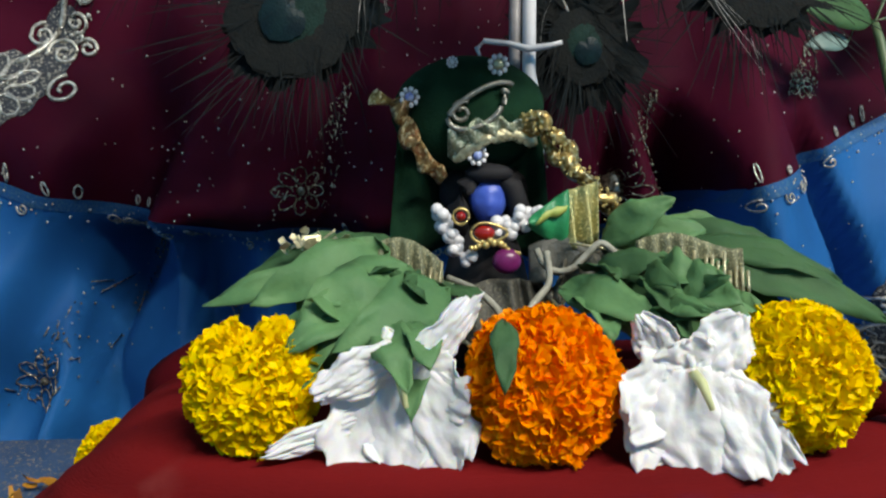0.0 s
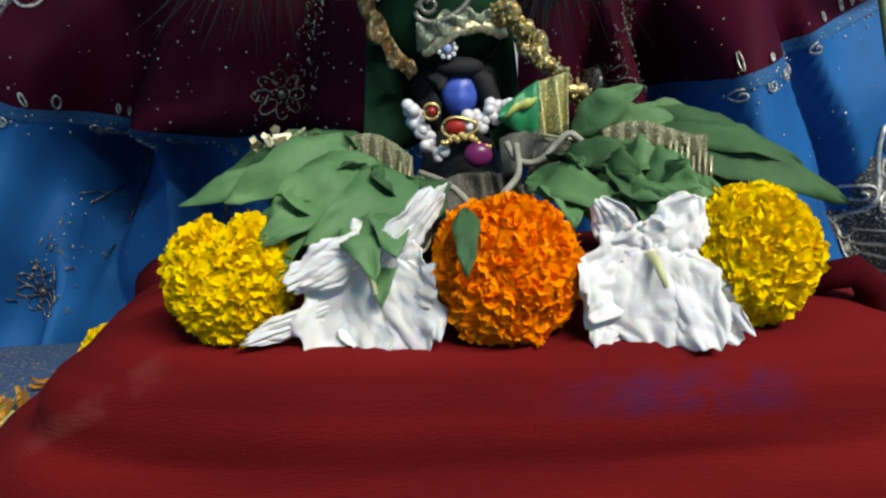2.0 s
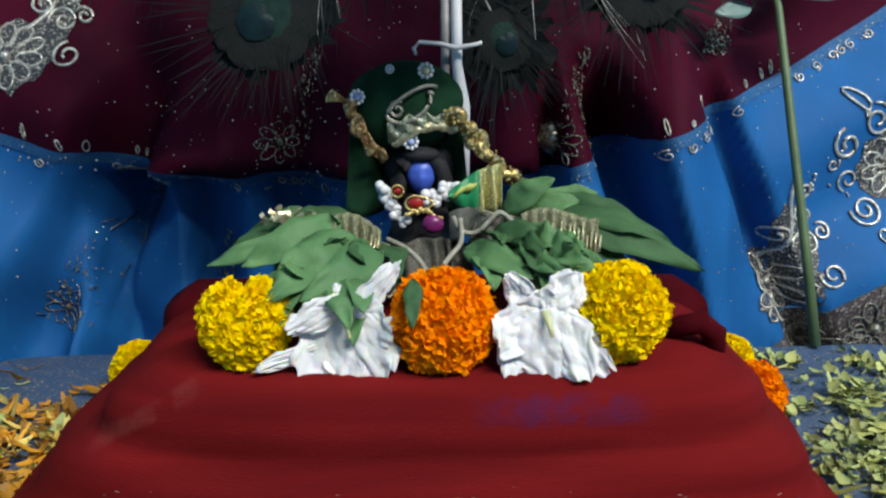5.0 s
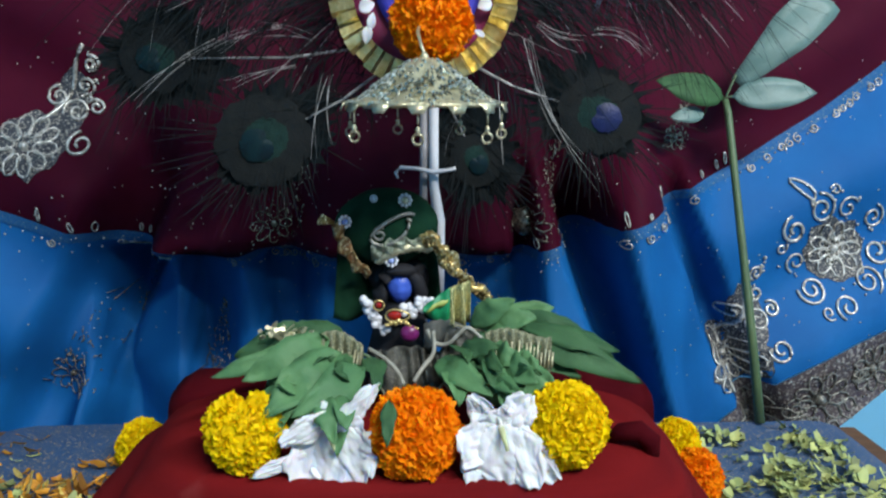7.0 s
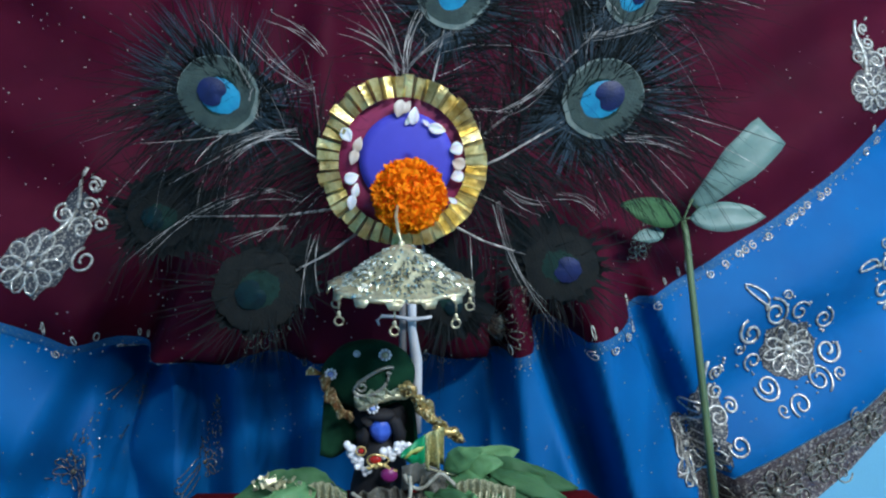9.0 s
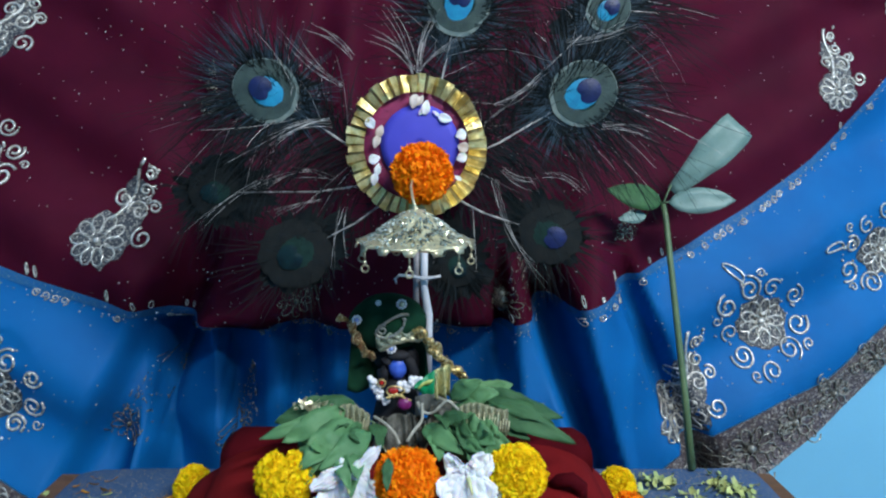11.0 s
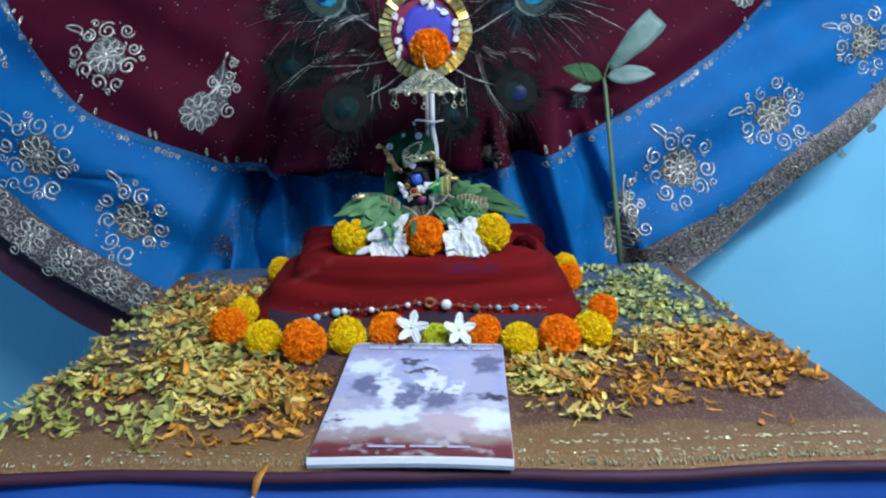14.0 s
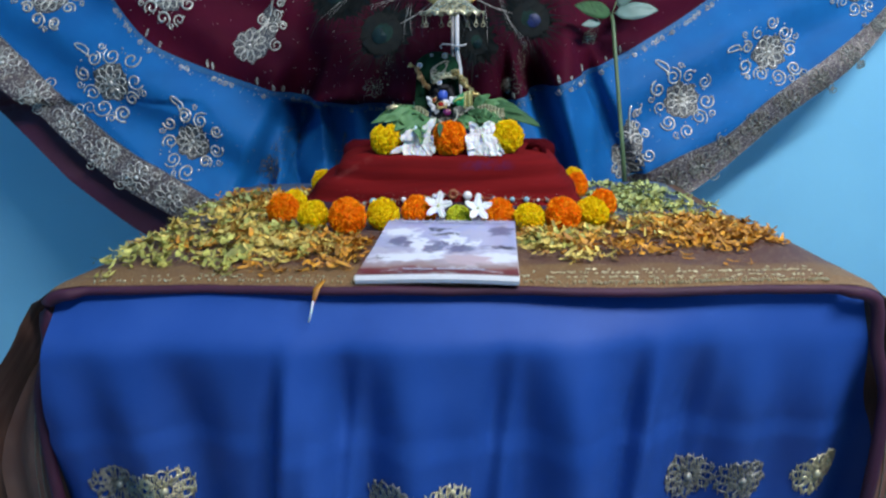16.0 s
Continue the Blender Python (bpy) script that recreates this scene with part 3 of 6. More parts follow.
def sari_y(x, z):
    """How far back the hanging sari lies."""
    y = 0.57 + (0.35 if z > 0.95 else 0.22) * (min(z, 1.3) - 0.95) + 0.09 * (x - 0.1)
    y -= 0.065 * math.exp(-((x - 0.235) / 0.065) ** 2) * smoothstep(1.08, 0.92, z)
    swag = z - 0.55 * abs(x - 0.05)
    y += 0.011 * math.sin(swag * 40 + 2.2 * x) * smoothstep(0.12, 0.4, abs(x - 0.05))
    c = smoothstep(0.42, 0.1, abs(x - 0.02))
    y += c * (0.012 * math.sin(44 * x + 6 * z) + 0.007 * math.sin(83 * x - 4 * z + 1))
    # deep pleats, each leaning as it falls
    for cx, lean, w, a in ((0.202, 0.32, 0.0215, 0.115), (0.138, 0.10, 0.011, 0.045), (0.312, 0.45, 0.018, 0.048), (-0.262, -0.45, 0.032, 0.060), (-0.12, 0.0, 0.03, 0.02)):
        q = (x - cx - lean * (0.9 - z)) / w
        y += a * math.exp(-q ** 4) * smoothstep(1.02, 0.90, z)
    # the blue falls back under the maroon hem beside the seat
    if -0.295 < x < -0.06:
        ph = (x + 0.295 + 0.10 * (z - 0.82)) / 0.078 % 1.0
        y += (0.058 + 0.062 * (1 - ph) * smoothstep(0.0, 0.10, ph)) * smoothstep(0.897, 0.872, z) * smoothstep(-0.295, -0.285, x) * smoothstep(-0.06, -0.07, x)
    if -0.07 < x < 0.15:
        y += 0.070 * smoothstep(0.893, 0.868, z) * smoothstep(-0.07, -0.06, x) * smoothstep(0.15, 0.125, x)
    y += 0.012 * nz(x * 5, z * 5, 7) + 0.004 * nz(x * 16, z * 12, 3)
    return max(y, 0.462 + 0.3 * max(z - 0.76, 0)) if z < 0.9 else y


def sari_point(x, z, lift=0.0):
    e = 0.004
    y = sari_y(x, z)
    nx, nzz = (sari_y(x + e, z) - y) / e, (sari_y(x, z + e) - y) / e
    k = lift / math.sqrt(1 + nx * nx + nzz * nzz)
    return (x + nx * k, y - k, z + nzz * k)


def panel(lower, upper, nx, nzv, x0=-1.08, x1=1.08, back=0.0):
    sh = Shape()
    pts = []
    for i in range(nx):
        x = x0 + (x1 - x0) * i / (nx - 1)
        a, b = lower(x), upper(x)
        for j in range(nzv):
            z = a + (b - a) * j / (nzv - 1)
            p = sari_point(x, z)
            pts.append((p[0], p[1] + back, p[2]))
    return sh.grid(pts, nx, nzv)


sari = thing("backdrop_sari", "maroon and blue silk sari hung as a backdrop, silver embroidered", "sari")
part("maroon_panel", panel(lambda x: soft(EDGE_MAROON, x), lambda x: max(1.8, soft(EDGE_MAROON, x) + 0.04), 420, 90), MAROON, sari, "deep maroon silk")
part("blue_panel", panel(lambda x: soft(EDGE_INNER, x), lambda x: soft(EDGE_MAROON, x), 420, 44), BLUE, sari, "bright blue silk")
part("border", panel(lambda x: soft(EDGE_OUTER, x), lambda x: soft(EDGE_INNER, x), 250, 10, back=-0.002), BROCADE, sari, "dark brocade border with silver flowers")
part("lining", panel(lambda x: soft(EDGE_OUTER, x) - 0.085, lambda x: soft(EDGE_OUTER, x) + 0.01, 120, 8, -1.08, -0.36, 0.03), LINING, sari, "plum lining below the border")


def spiral(sh, put, cx, cy, r, turns=1.4, start=0.0, w=0.0016, hand=1):
    path = []
    for k in range(24):
        t = k / 23
        a = start + hand * turns * 2 * math.pi * t
        rr = r * (1 - 0.78 * t)
        path.append(put(cx + rr * math.cos(a), cy + rr * math.sin(a)))
    sh.tube(path, w, 4)


def rosette(sh, put, cx, cy, r, petals, w=0.0013, mid=None):
    for k in range(petals):
        a = 2 * math.pi * k / petals
        path = []
        for q in range(9):
            b = 2 * math.pi * q / 8
            u, v = r * 0.62 + r * 0.36 * math.cos(b), r * 0.22 * math.sin(b)
            path.append(put(cx + u * math.cos(a) - v * math.sin(a), cy + u * math.sin(a) + v * math.cos(a)))
        sh.tube(path, w, 4)
    c, q = Vector(put(cx, cy)), Vector(put(cx + r * 0.16, cy))
    (mid or sh).ball(c, (c - q).length, 5, 7)


LACE = mat("grey_lace", (0.035, 0.042, 0.055), 0.6, 0.0, second=(0.02, 0.024, 0.038), scale=150, bump=0.8, bump_scale=420, fine=(0.36, 0.34, 0.29))


# bright and dark thread for the glints of flowers in the folds
GLINT = mat("glint_thread", (0.62, 0.58, 0.46), 0.2, 0.6, second=(0.12, 0.11, 0.09), scale=300, island=0.6)


def ground(sh, put, cx, cy, rx, ry, seed):
    """An uneven patch of fine lace stitches."""
    pts = []
    for i in range(5):
        for j in range(28):
            b = 2 * math.pi * j / 28
            q = (i / 4 + 0.01) * (1 + 0.22 * nz(math.cos(b) * 2.2 + seed, math.sin(b) * 2.2) + 0.06 * math.sin(8 * b))
            pts.append(put(cx + rx * q * math.cos(b), cy + ry * q * math.sin(b)))
    sh.grid([Vector(p) + Vector((0, 0.0008, 0)) for p in pts], 5, 28, True)


class Stitches:
    """The pieces of one sewn flower: rosette, curls and the rest."""

    def __init__(self):
        self.rose, self.base, self.dots, self.curls = Shape(), Shape(), Shape(), []

    def curl(self, put, *a):
        self.curls.append(Shape())
        spiral(self.curls[-1], put, *a)

    def cord(self, path, r, n=4):
        self.curls.append(Shape().tube(path, r, n))

    def sew(self, material, label):
        e = part("embroidered_flower", self.rose, material, sari, label)
        part("lace_ground", self.base, LACE, e, "dark lace under the stitches")
        for c in self.curls:
            part("curl", c, material, e)
        tagged(part("stitching", self.dots, material, e), kind="stuff")
        return e


def motif(x, z, size, turn, seed, material=SILVER, label="silver thread flower with curled tendrils"):
    """A rosette ringed by curls with a leaf on top, sewn flat on the sari."""
    rnd = random.Random(seed)
    st = Stitches()
    ca, sa = math.cos(turn), math.sin(turn)

    def put(u, v):
        return sari_point(x + (u * ca - v * sa) * size, z + (u * sa + v * ca) * size, 0.0016)

    ground(st.base, put, 0, -0.05, 0.27, 0.27, seed)
    rosette(st.rose, put, 0, -0.05, 0.25, 9, 0.0014, st.dots)
    rosette(st.dots, put, 0, -0.05, 0.15, 7, 0.0011)
    n = 9
    for k in range(n):
        a = 2 * math.pi * (k + 0.5) / n + 0.3
        r = 0.39 + 0.05 * math.sin(3 * a)
        st.curl(put, r * math.cos(a), -0.05 + r * 1.05 * math.sin(a), rnd.uniform(0.095, 0.135), rnd.uniform(1.2, 1.7), a + rnd.uniform(-1, 1), rnd.uniform(0.0014, 0.0022), 1 if k % 2 else -1)
        if k % 2:
            st.curl(put, 0.50 * math.cos(a + 0.35), -0.05 + 0.52 * math.sin(a + 0.35), rnd.uniform(0.045, 0.065), 1.2, rnd.uniform(0, 6), 0.0012, -1)
    leaf = [put(-0.28 + 0.10 * math.sin(t) * math.cos(t / 2) - 0.16 * (1 - math.cos(t)) / 2, 0.36 + 0.17 * (1 - math.cos(t)) / 2 + 0.05 * math.sin(t)) for t in np.linspace(0, 2 * math.pi, 14)]
    st.cord(leaf, 0.0016)
    for k in range(26):
        a, r = rnd.uniform(0, 6.28), rnd.uniform(0.25, 0.52)
        st.dots.ball(put(r * math.cos(a), r * math.sin(a) - 0.05), rnd.uniform(0.0009, 0.0022), 4, 5)
    return st.sew(material, label)


def tall_motif(x, z, size, turn, seed, material=SILVER):
    """A flower with a tapering paisley spray above it."""
    rnd = random.Random(seed)
    sh = Shape()
    ca, sa = math.cos(turn), math.sin(turn)

    def put(u, v):
        return sari_point(x + (u * ca - v * sa) * size, z + (u * sa + v * ca) * size, 0.0016)

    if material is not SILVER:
        # flowers dimmed by the folds' shade: only sparse sparkling stitches are drawn
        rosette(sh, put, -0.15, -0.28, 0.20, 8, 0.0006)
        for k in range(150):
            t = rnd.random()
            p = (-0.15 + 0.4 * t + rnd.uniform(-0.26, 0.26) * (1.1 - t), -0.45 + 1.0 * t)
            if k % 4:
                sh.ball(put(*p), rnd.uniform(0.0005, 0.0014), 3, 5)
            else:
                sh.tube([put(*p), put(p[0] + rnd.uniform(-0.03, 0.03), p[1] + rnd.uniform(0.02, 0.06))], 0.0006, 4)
        return tagged(part("stitching", sh, GLINT, sari, "sparse sparkle of a thread flower in dim folds"), kind="stuff")
    st = Stitches()
    ground(st.base, put, -0.12, -0.26, 0.25, 0.24, seed)
    ground(st.base, put, 0.06, 0.08, 0.13, 0.28, seed + 3)
    rosette(st.rose, put, -0.15, -0.28, 0.24, 10, 0.0013, st.dots)
    for u, v, r, h in ((0.22, -0.22, 0.10, 1), (0.12, 0.02, 0.11, -1), (-0.05, 0.12, 0.09, 1), (0.16, 0.24, 0.08, 1), (0.26, 0.08, 0.07, -1), (0.2, 0.42, 0.07, -1)):
        st.curl(put, u, v, r, 1.4, rnd.uniform(0, 6), 0.0017, h)
    st.cord([put(-0.12 + 0.30 * t + 0.05 * math.sin(5 * t), -0.1 + 0.66 * t) for t in np.linspace(0, 1, 12)], 0.0022, 5)
    for k in range(24):
        t = rnd.random()
        st.dots.ball(put(-0.1 + 0.4 * t + rnd.uniform(-0.2, 0.2) * (1 - t), -0.35 + 0.9 * t), rnd.uniform(0.001, 0.0024), 4, 5)
    return st.sew(material, "silver thread flower with a tapering spray")


for k, (x, z, s, a) in enumerate(((-0.482, 1.09, 0.105, 0.3), (-0.70, 1.09, 0.11, 0.2), (-0.585, 0.94, 0.125, 0.1), (-0.446, 0.832, 0.12, -0.3), (0.478, 0.892, 0.125, 0.0),
                                  (0.648, 0.976, 0.125, 0.9), (0.82, 1.10, 0.11, 0.6), (-0.80, 1.22, 0.11, 0.1))):
    motif(x, z, s, a, 40 + k)
for k, (x, z, s, a) in enumerate(((-0.315, 1.025, 0.12, -0.15), (0.378, 0.806, 0.125, 0.25), (-0.46, 1.25, 0.11, -0.2), (0.60, 1.21, 0.10, 0.4), (0.72, 1.33, 0.1, 0.3))):
    tall_motif(x, z, s, a, 60 + k)
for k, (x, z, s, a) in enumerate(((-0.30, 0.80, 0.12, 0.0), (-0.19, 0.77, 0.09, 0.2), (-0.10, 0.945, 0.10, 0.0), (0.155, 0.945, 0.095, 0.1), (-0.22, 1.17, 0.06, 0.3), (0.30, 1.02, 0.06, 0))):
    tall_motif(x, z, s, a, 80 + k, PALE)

# looped trim along the seam between the two silks
sh = Shape()
x = -0.66
while x < 0.80:
    z = soft(EDGE_MAROON, x)
    sl = (soft(EDGE_MAROON, x + 0.01) - z) / 0.01
    step = 0.0105 / math.sqrt(1 + sl * sl)
    if random.random() < 0.14 + 0.5 * smoothstep(0.0, 0.35, nz(x * 16, 4.0)):
        h = random.choice((0.005, 0.008, 0.010, 0.014))
        lean = random.uniform(-0.25, 0.25)
        loop = [sari_point(x + 0.0014 * math.cos(t) - (0.3 * sl + lean) * h * 0.5 * (1 + math.sin(t)), z + 0.003 + h * 0.5 * (1 + math.sin(t)), 0.0015) for t in np.linspace(0, 6.28, 11)]
        sh.tube(loop, random.uniform(0.0006, 0.0012), 4)
    for q in range(3):
        sh.ball(sari_point(x + random.uniform(-0.005, 0.005), z - random.uniform(0.002, 0.020), 0.0012), random.uniform(0.0005, 0.0015), 3, 5)
    if random.random() < 0.35:
        spiral(sh, lambda u, v: sari_point(u, v, 0.0015), x, z - 0.014, 0.005, 1.3, random.uniform(0, 6), 0.0009)
    x += step
tagged(part("looped_trim", sh, SILVER, sari, "silver looped trim along the seam"), kind="stuff")
# the seam's net band
part("seam_band", panel(lambda x: soft(EDGE_MAROON, x) - 0.010, lambda x: soft(EDGE_MAROON, x) + 0.001, 200, 3, -0.64, 0.66, -0.0016), mat("seam_net", (0.012, 0.10, 0.28), 0.6, 0.0, second=(0.016, 0.10, 0.24), scale=200, fine=(0.06, 0.15, 0.26), bump_scale=500, spec=0.2), sari)

# rosettes and curls worked into the border
for side, x0, x1 in ((-1, -0.95, -0.42), (1, 0.40, 0.98)):
    x = x0
    sh = Shape()
    while x < x1:
        z = (soft(EDGE_OUTER, x) + soft(EDGE_INNER, x)) / 2
        h = soft(EDGE_INNER, x) - soft(EDGE_OUTER, x)
        put = lambda u, v: sari_point(u, v, 0.0035)
        rosette(sh, put, x, z, h * 0.36, 9, 0.0011)
        for q in range(5):
            spiral(sh, put, x + random.uniform(-0.035, 0.035), z + random.uniform(-0.4, 0.4) * h, h * 0.14, 1.3, random.uniform(0, 6), 0.0010, random.choice((1, -1)))
        x += 0.058
    for q in range(900):
        x = random.uniform(x0, x1)
        a, b = soft(EDGE_OUTER, x), soft(EDGE_INNER, x)
        sh.ball(sari_point(x, random.uniform(a + 0.003, b - 0.003), 0.0030), random.uniform(0.0006, 0.0016), 3, 5)
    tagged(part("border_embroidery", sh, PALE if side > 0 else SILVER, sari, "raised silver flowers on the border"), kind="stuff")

# loose sequins
sh = Shape()
for q in range(1100):
    x, z = random.gauss(0.0, 0.3), random.uniform(0.77, 1.3)
    if -0.6 < x < 0.7 and z > soft(EDGE_INNER, x):
        sh.ball(sari_point(x, z, 0.001), random.uniform(0.0005, 0.0012), 3, 5)
tagged(part("sequin", sh, SILVER, sari, "tiny scattered silver sequins"), kind="stuff")
# flowers low on the table skirt
for x in (-0.325, -0.272, -0.025, 0.028, 0.290, 0.346, 0.432):
    sh = Shape()
    put = lambda u, v: (u, drop_y(u, v) - 0.006, v)
    for q in range(120):
        a, r = random.uniform(0, 6.28), 0.030 * math.sqrt(random.random())
        px, pz = x + r * math.cos(a), 0.553 + r * 0.9 * math.sin(a)
        sh.tube([put(px, pz - 0.004), put(px + random.uniform(-0.002, 0.002), pz + 0.004)], 0.0008, 3)
    rosette(sh, put, x, 0.553, 0.028, 12, 0.001)
    part("embroidered_flower", sh, PALEGOLD if random.random() < 0.6 else PALE, front_cloth, "frayed gold thread flower")

# ---- the red seat ----
SEAT_C, SEAT_TOP = (0.026, 0.285), 0.848


def seat_surface(a, h):
    """A rounded box: a goes round it, h from 0 at the foot to 1 at the middle of the top."""
    c, s = math.cos(a), math.sin(a)
    e = 0.42
    cx, cy = math.copysign(abs(c) ** e, c), math.copysign(abs(s) ** e, s)
    if h < 0.6:
        t = h / 0.6
        hx, hy = (0.168 + 0.060 * (1 - t) ** 0.72 if c < 0 else 0.172 + 0.042 * (1 - t) ** 0.66), 0.094 * (1 + 0.32 * (1 - t) ** 1.2)
        z = TOP + 0.008 + (SEAT_TOP - TOP - 0.038) * t
    else:
        t = (h - 0.6) / 0.4
        q = min(t / 0.4, 1)
        hx, hy = (0.168 if c < 0 else 0.172) - 0.052 * (1 - math.cos(q * math.pi / 2)), 0.094 - 0.014 * (1 - math.cos(q * math.pi / 2))
        z = SEAT_TOP - 0.030 + 0.030 * math.sin(q * math.pi / 2)
        k = 1 - max(0, (t - 0.4) / 0.6)
        hx, hy = hx * k, hy * k
    x, y = SEAT_C[0] + hx * cx, SEAT_C[1] + hy * cy
    w = 0.0045 * nz(x * 16, y * 22, z * 12) + 0.0018 * math.sin(z * 190 + 3 * nz(x * 8, y * 8)) * (1 if h < 0.6 else 0.2)
    return Vector((x + w * c, y + w * s, z + w * 0.6))


sh, NA, NH = Shape(), 160, 46
pts = [seat_surface(2 * math.pi * i / NA, j / (NH - 1)) for j in range(NH) for i in range(NA)]
sh.grid(pts, NH, NA, True)
seat = thing("red_seat", "dark red velvet covered seat with soft rounded edges", "seat")
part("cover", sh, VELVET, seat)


# a firm bolster along the back of the seat
sh = Shape()
pts = []
for i in range(30):
    t = i / 29
    x = -0.140 + 0.338 * t
    k = min(1.0, 0.86 + min(t, 1 - t) * 6)
    for j in range(20):
        b = 2 * math.pi * j / 20
        cc, ss = math.cos(b), math.sin(b)
        pts.append((x, 0.342 + 0.028 * k * math.copysign(abs(cc) ** 0.45, cc), 0.7995 + 0.050 * k * math.copysign(abs(ss) ** 0.45, ss) + 0.0015 * nz(x * 20, cc, ss)))
sh.grid(pts, 30, 20, True)
sh.f.append(tuple(range(20)))
sh.f.append(tuple(range(580, 600)))
sh.k.extend([0, 0])
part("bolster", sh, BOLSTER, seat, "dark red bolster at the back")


def seat_front(x, h):
    """The seat's front face at x."""
    lo, hi = math.pi * 1.0, math.pi * 2.0
    for k in range(30):
        m = (lo + hi) / 2
        if seat_surface(m, h).x < x:
            lo = m
        else:
            hi = m
    return seat_surface((lo + hi) / 2, h)


sh = Shape()
pts = []
for i in range(70):
    x = -0.165 + 0.345 * i / 69
    for h in (0.03, 0.10, 0.17, 0.25):
        p = seat_front(x, h * (1 + 0.12 * math.sin(x * 30)))
        pts.append((p.x, p.y - 0.0025, p.z))
sh.grid(pts, 70, 4)
part("band", sh, NAVY, seat, "dark navy woven band along the foot")
# a loop of the cover pushed up at the end of the flower row
loop = [(0.146, 0.250, 0.846), (0.152, 0.243, 0.856), (0.161, 0.239, 0.859), (0.168, 0.239, 0.853), (0.169, 0.240, 0.844), (0.162, 0.240, 0.838)]
# the fold's shade comes from this darker red, not the cover's own
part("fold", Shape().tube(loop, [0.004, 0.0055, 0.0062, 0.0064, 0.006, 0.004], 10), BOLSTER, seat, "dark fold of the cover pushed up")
fade = random.Random(8)
# pale flecks that put the seat front's sparkle into colour
for name, count, cx, wx, ch, wh, slope, lx, lh, m, label in (
        ("lint", 60, 0.03, 0.085, 0.37, 0.03, 0.0, 0.0012, 0.0012, mat("pale_sparkle", (0.5, 0.36, 0.34), 0.7, scale=200), "pale flecks for the sparkle along the nap"),):
    sh = Shape()
    for q in range(count):
        dx = fade.gauss(0, 1) * wx
        dh = fade.gauss(0, 1) * wh + slope * dx
        k = fade.uniform(0.5, 1.3)
        pts = []
        for i in range(4):
            for j in range(3):
                wide = math.sin(math.pi * (0.08 + 0.84 * i / 3))
                p = seat_front(cx + dx + (i / 3 - 0.5) * 2 * lx * k, ch + dh + (j - 1) * lh * k * wide)
                pts.append((p.x, p.y - 0.0005, p.z + 0.0004))
        sh.grid(pts, 4, 3)
    tagged(part(name, sh, m, seat, label), kind="stuff")

# ---- marigolds ----


def petal(sh, o, d, w, l, wd, curl, rnd):
    """One ruffled petal from o along d."""
    n = d.cross(w).normalized()
    pts = []
    for i, (t, k) in enumerate(((0, 0.5), (0.6, 1.05), (1.0, 0.62))):
        for j, s in enumerate((-1, 0, 1)):
            z = curl * t * t + (0.16 if j == 1 else 0.0) * l * t + rnd.uniform(-0.1, 0.1) * l * t
            tip = rnd.uniform(-0.18, 0.06) * l if i == 2 else 0
            pts.append(o + d * (l * t + tip) + w * (s * wd * k / 2) + n * z)
    sh.grid(pts, 3, 3)


def marigold_parts(parent, r, petals_mat, seed, flat=0.82, count=1700, notch=0.0):
    """A head of close, frilled petals on an uneven ball; notch: how deep a gap opens in one side."""
    rnd = random.Random(seed)
    sh = Shape()

    def reach(d):
        q = 1 + 0.10 * nz(d.x * 2.1 + seed, d.y * 2.1, d.z * 2.1) + 0.05 * nz(d.x * 5 + seed, d.y * 5, d.z * 5)
        return q * (1 - notch * math.exp(-((d.x + 0.1) / 0.22) ** 2) * smoothstep(0.35, 0.9, d.y))

    for k in range(count):
        h = 1 - 1.75 * (k + 0.5) / count
        a = k * 2.399963
        q = math.sqrt(max(0, 1 - h * h))
        d = Vector((q * math.cos(a), q * math.sin(a), h + 0.1)).normalized()
        size = r * reach(d) * rnd.uniform(0.95, 1.05)
        loose = Vector((rnd.uniform(-1, 1), rnd.uniform(-1, 1), rnd.uniform(-1, 1)))
        w = d.cross(loose).normalized()
        lean = (d + loose * 0.42).normalized()
        o = d * size * 0.80
        o.z *= flat
        petal(sh, o, Vector((lean.x, lean.y, lean.z * flat)), w, size * 0.19, r * rnd.uniform(0.13, 0.23), rnd.uniform(-0.10, 0.10) * r, rnd)
    ball = Shape().ball((0, 0, 0), 1.0, 14, 22)
    pts = [Vector(p) * (r * 0.90 * reach(Vector(p))) for p in ball.v]
    sh.add([(p.x, p.y, p.z * flat) for p in pts], ball.f)
    part("petals", sh, petals_mat, parent)
    sh = Shape()
    sh.lathe((0, 0, 0), [(0.003, -r * 1.0 * flat), (r * 0.2, -r * 0.98 * flat), (r * 0.34, -r * 0.7 * flat), (r * 0.42, -r * 0.4 * flat)], 10)
    part("calyx", sh, CALYX, parent, "green base of the flower")


MATS = {"y": YELLOW, "o": ORANGE, "l": LIME}
R0 = 0.022
models, made = {}, {}


def marigold(kind, x, y, z, r, tilt, turn, label, group, notch=0.0):
    """tilt: degrees by which the flower's face leans from the sky towards turn (0: the viewer)."""
    made[kind] = made.get(kind, -1) + 1
    key = (kind, "gap") if notch else (kind, made[kind] % 3)
    m = pose(x, y, z, 0, 0, turn) @ pose(0, 0, 0, tilt) @ pose(0, 0, 0, 0, 0, 0 if notch else random.uniform(0, 360))
    s = Matrix.Scale(r / R0, 4)
    if key not in models:
        e = thing("marigold", label, "flower", group=group)
        marigold_parts(e, R0, MATS[kind], 11 + len(models) * 7, notch=notch)
        models[key] = e
        e.matrix_basis = m @ s
    else:
        src = models[key]
        e = copy_thing(src, m)
        e.matrix_basis = m @ s
        tagged(e, label, "flower", group)
    return e


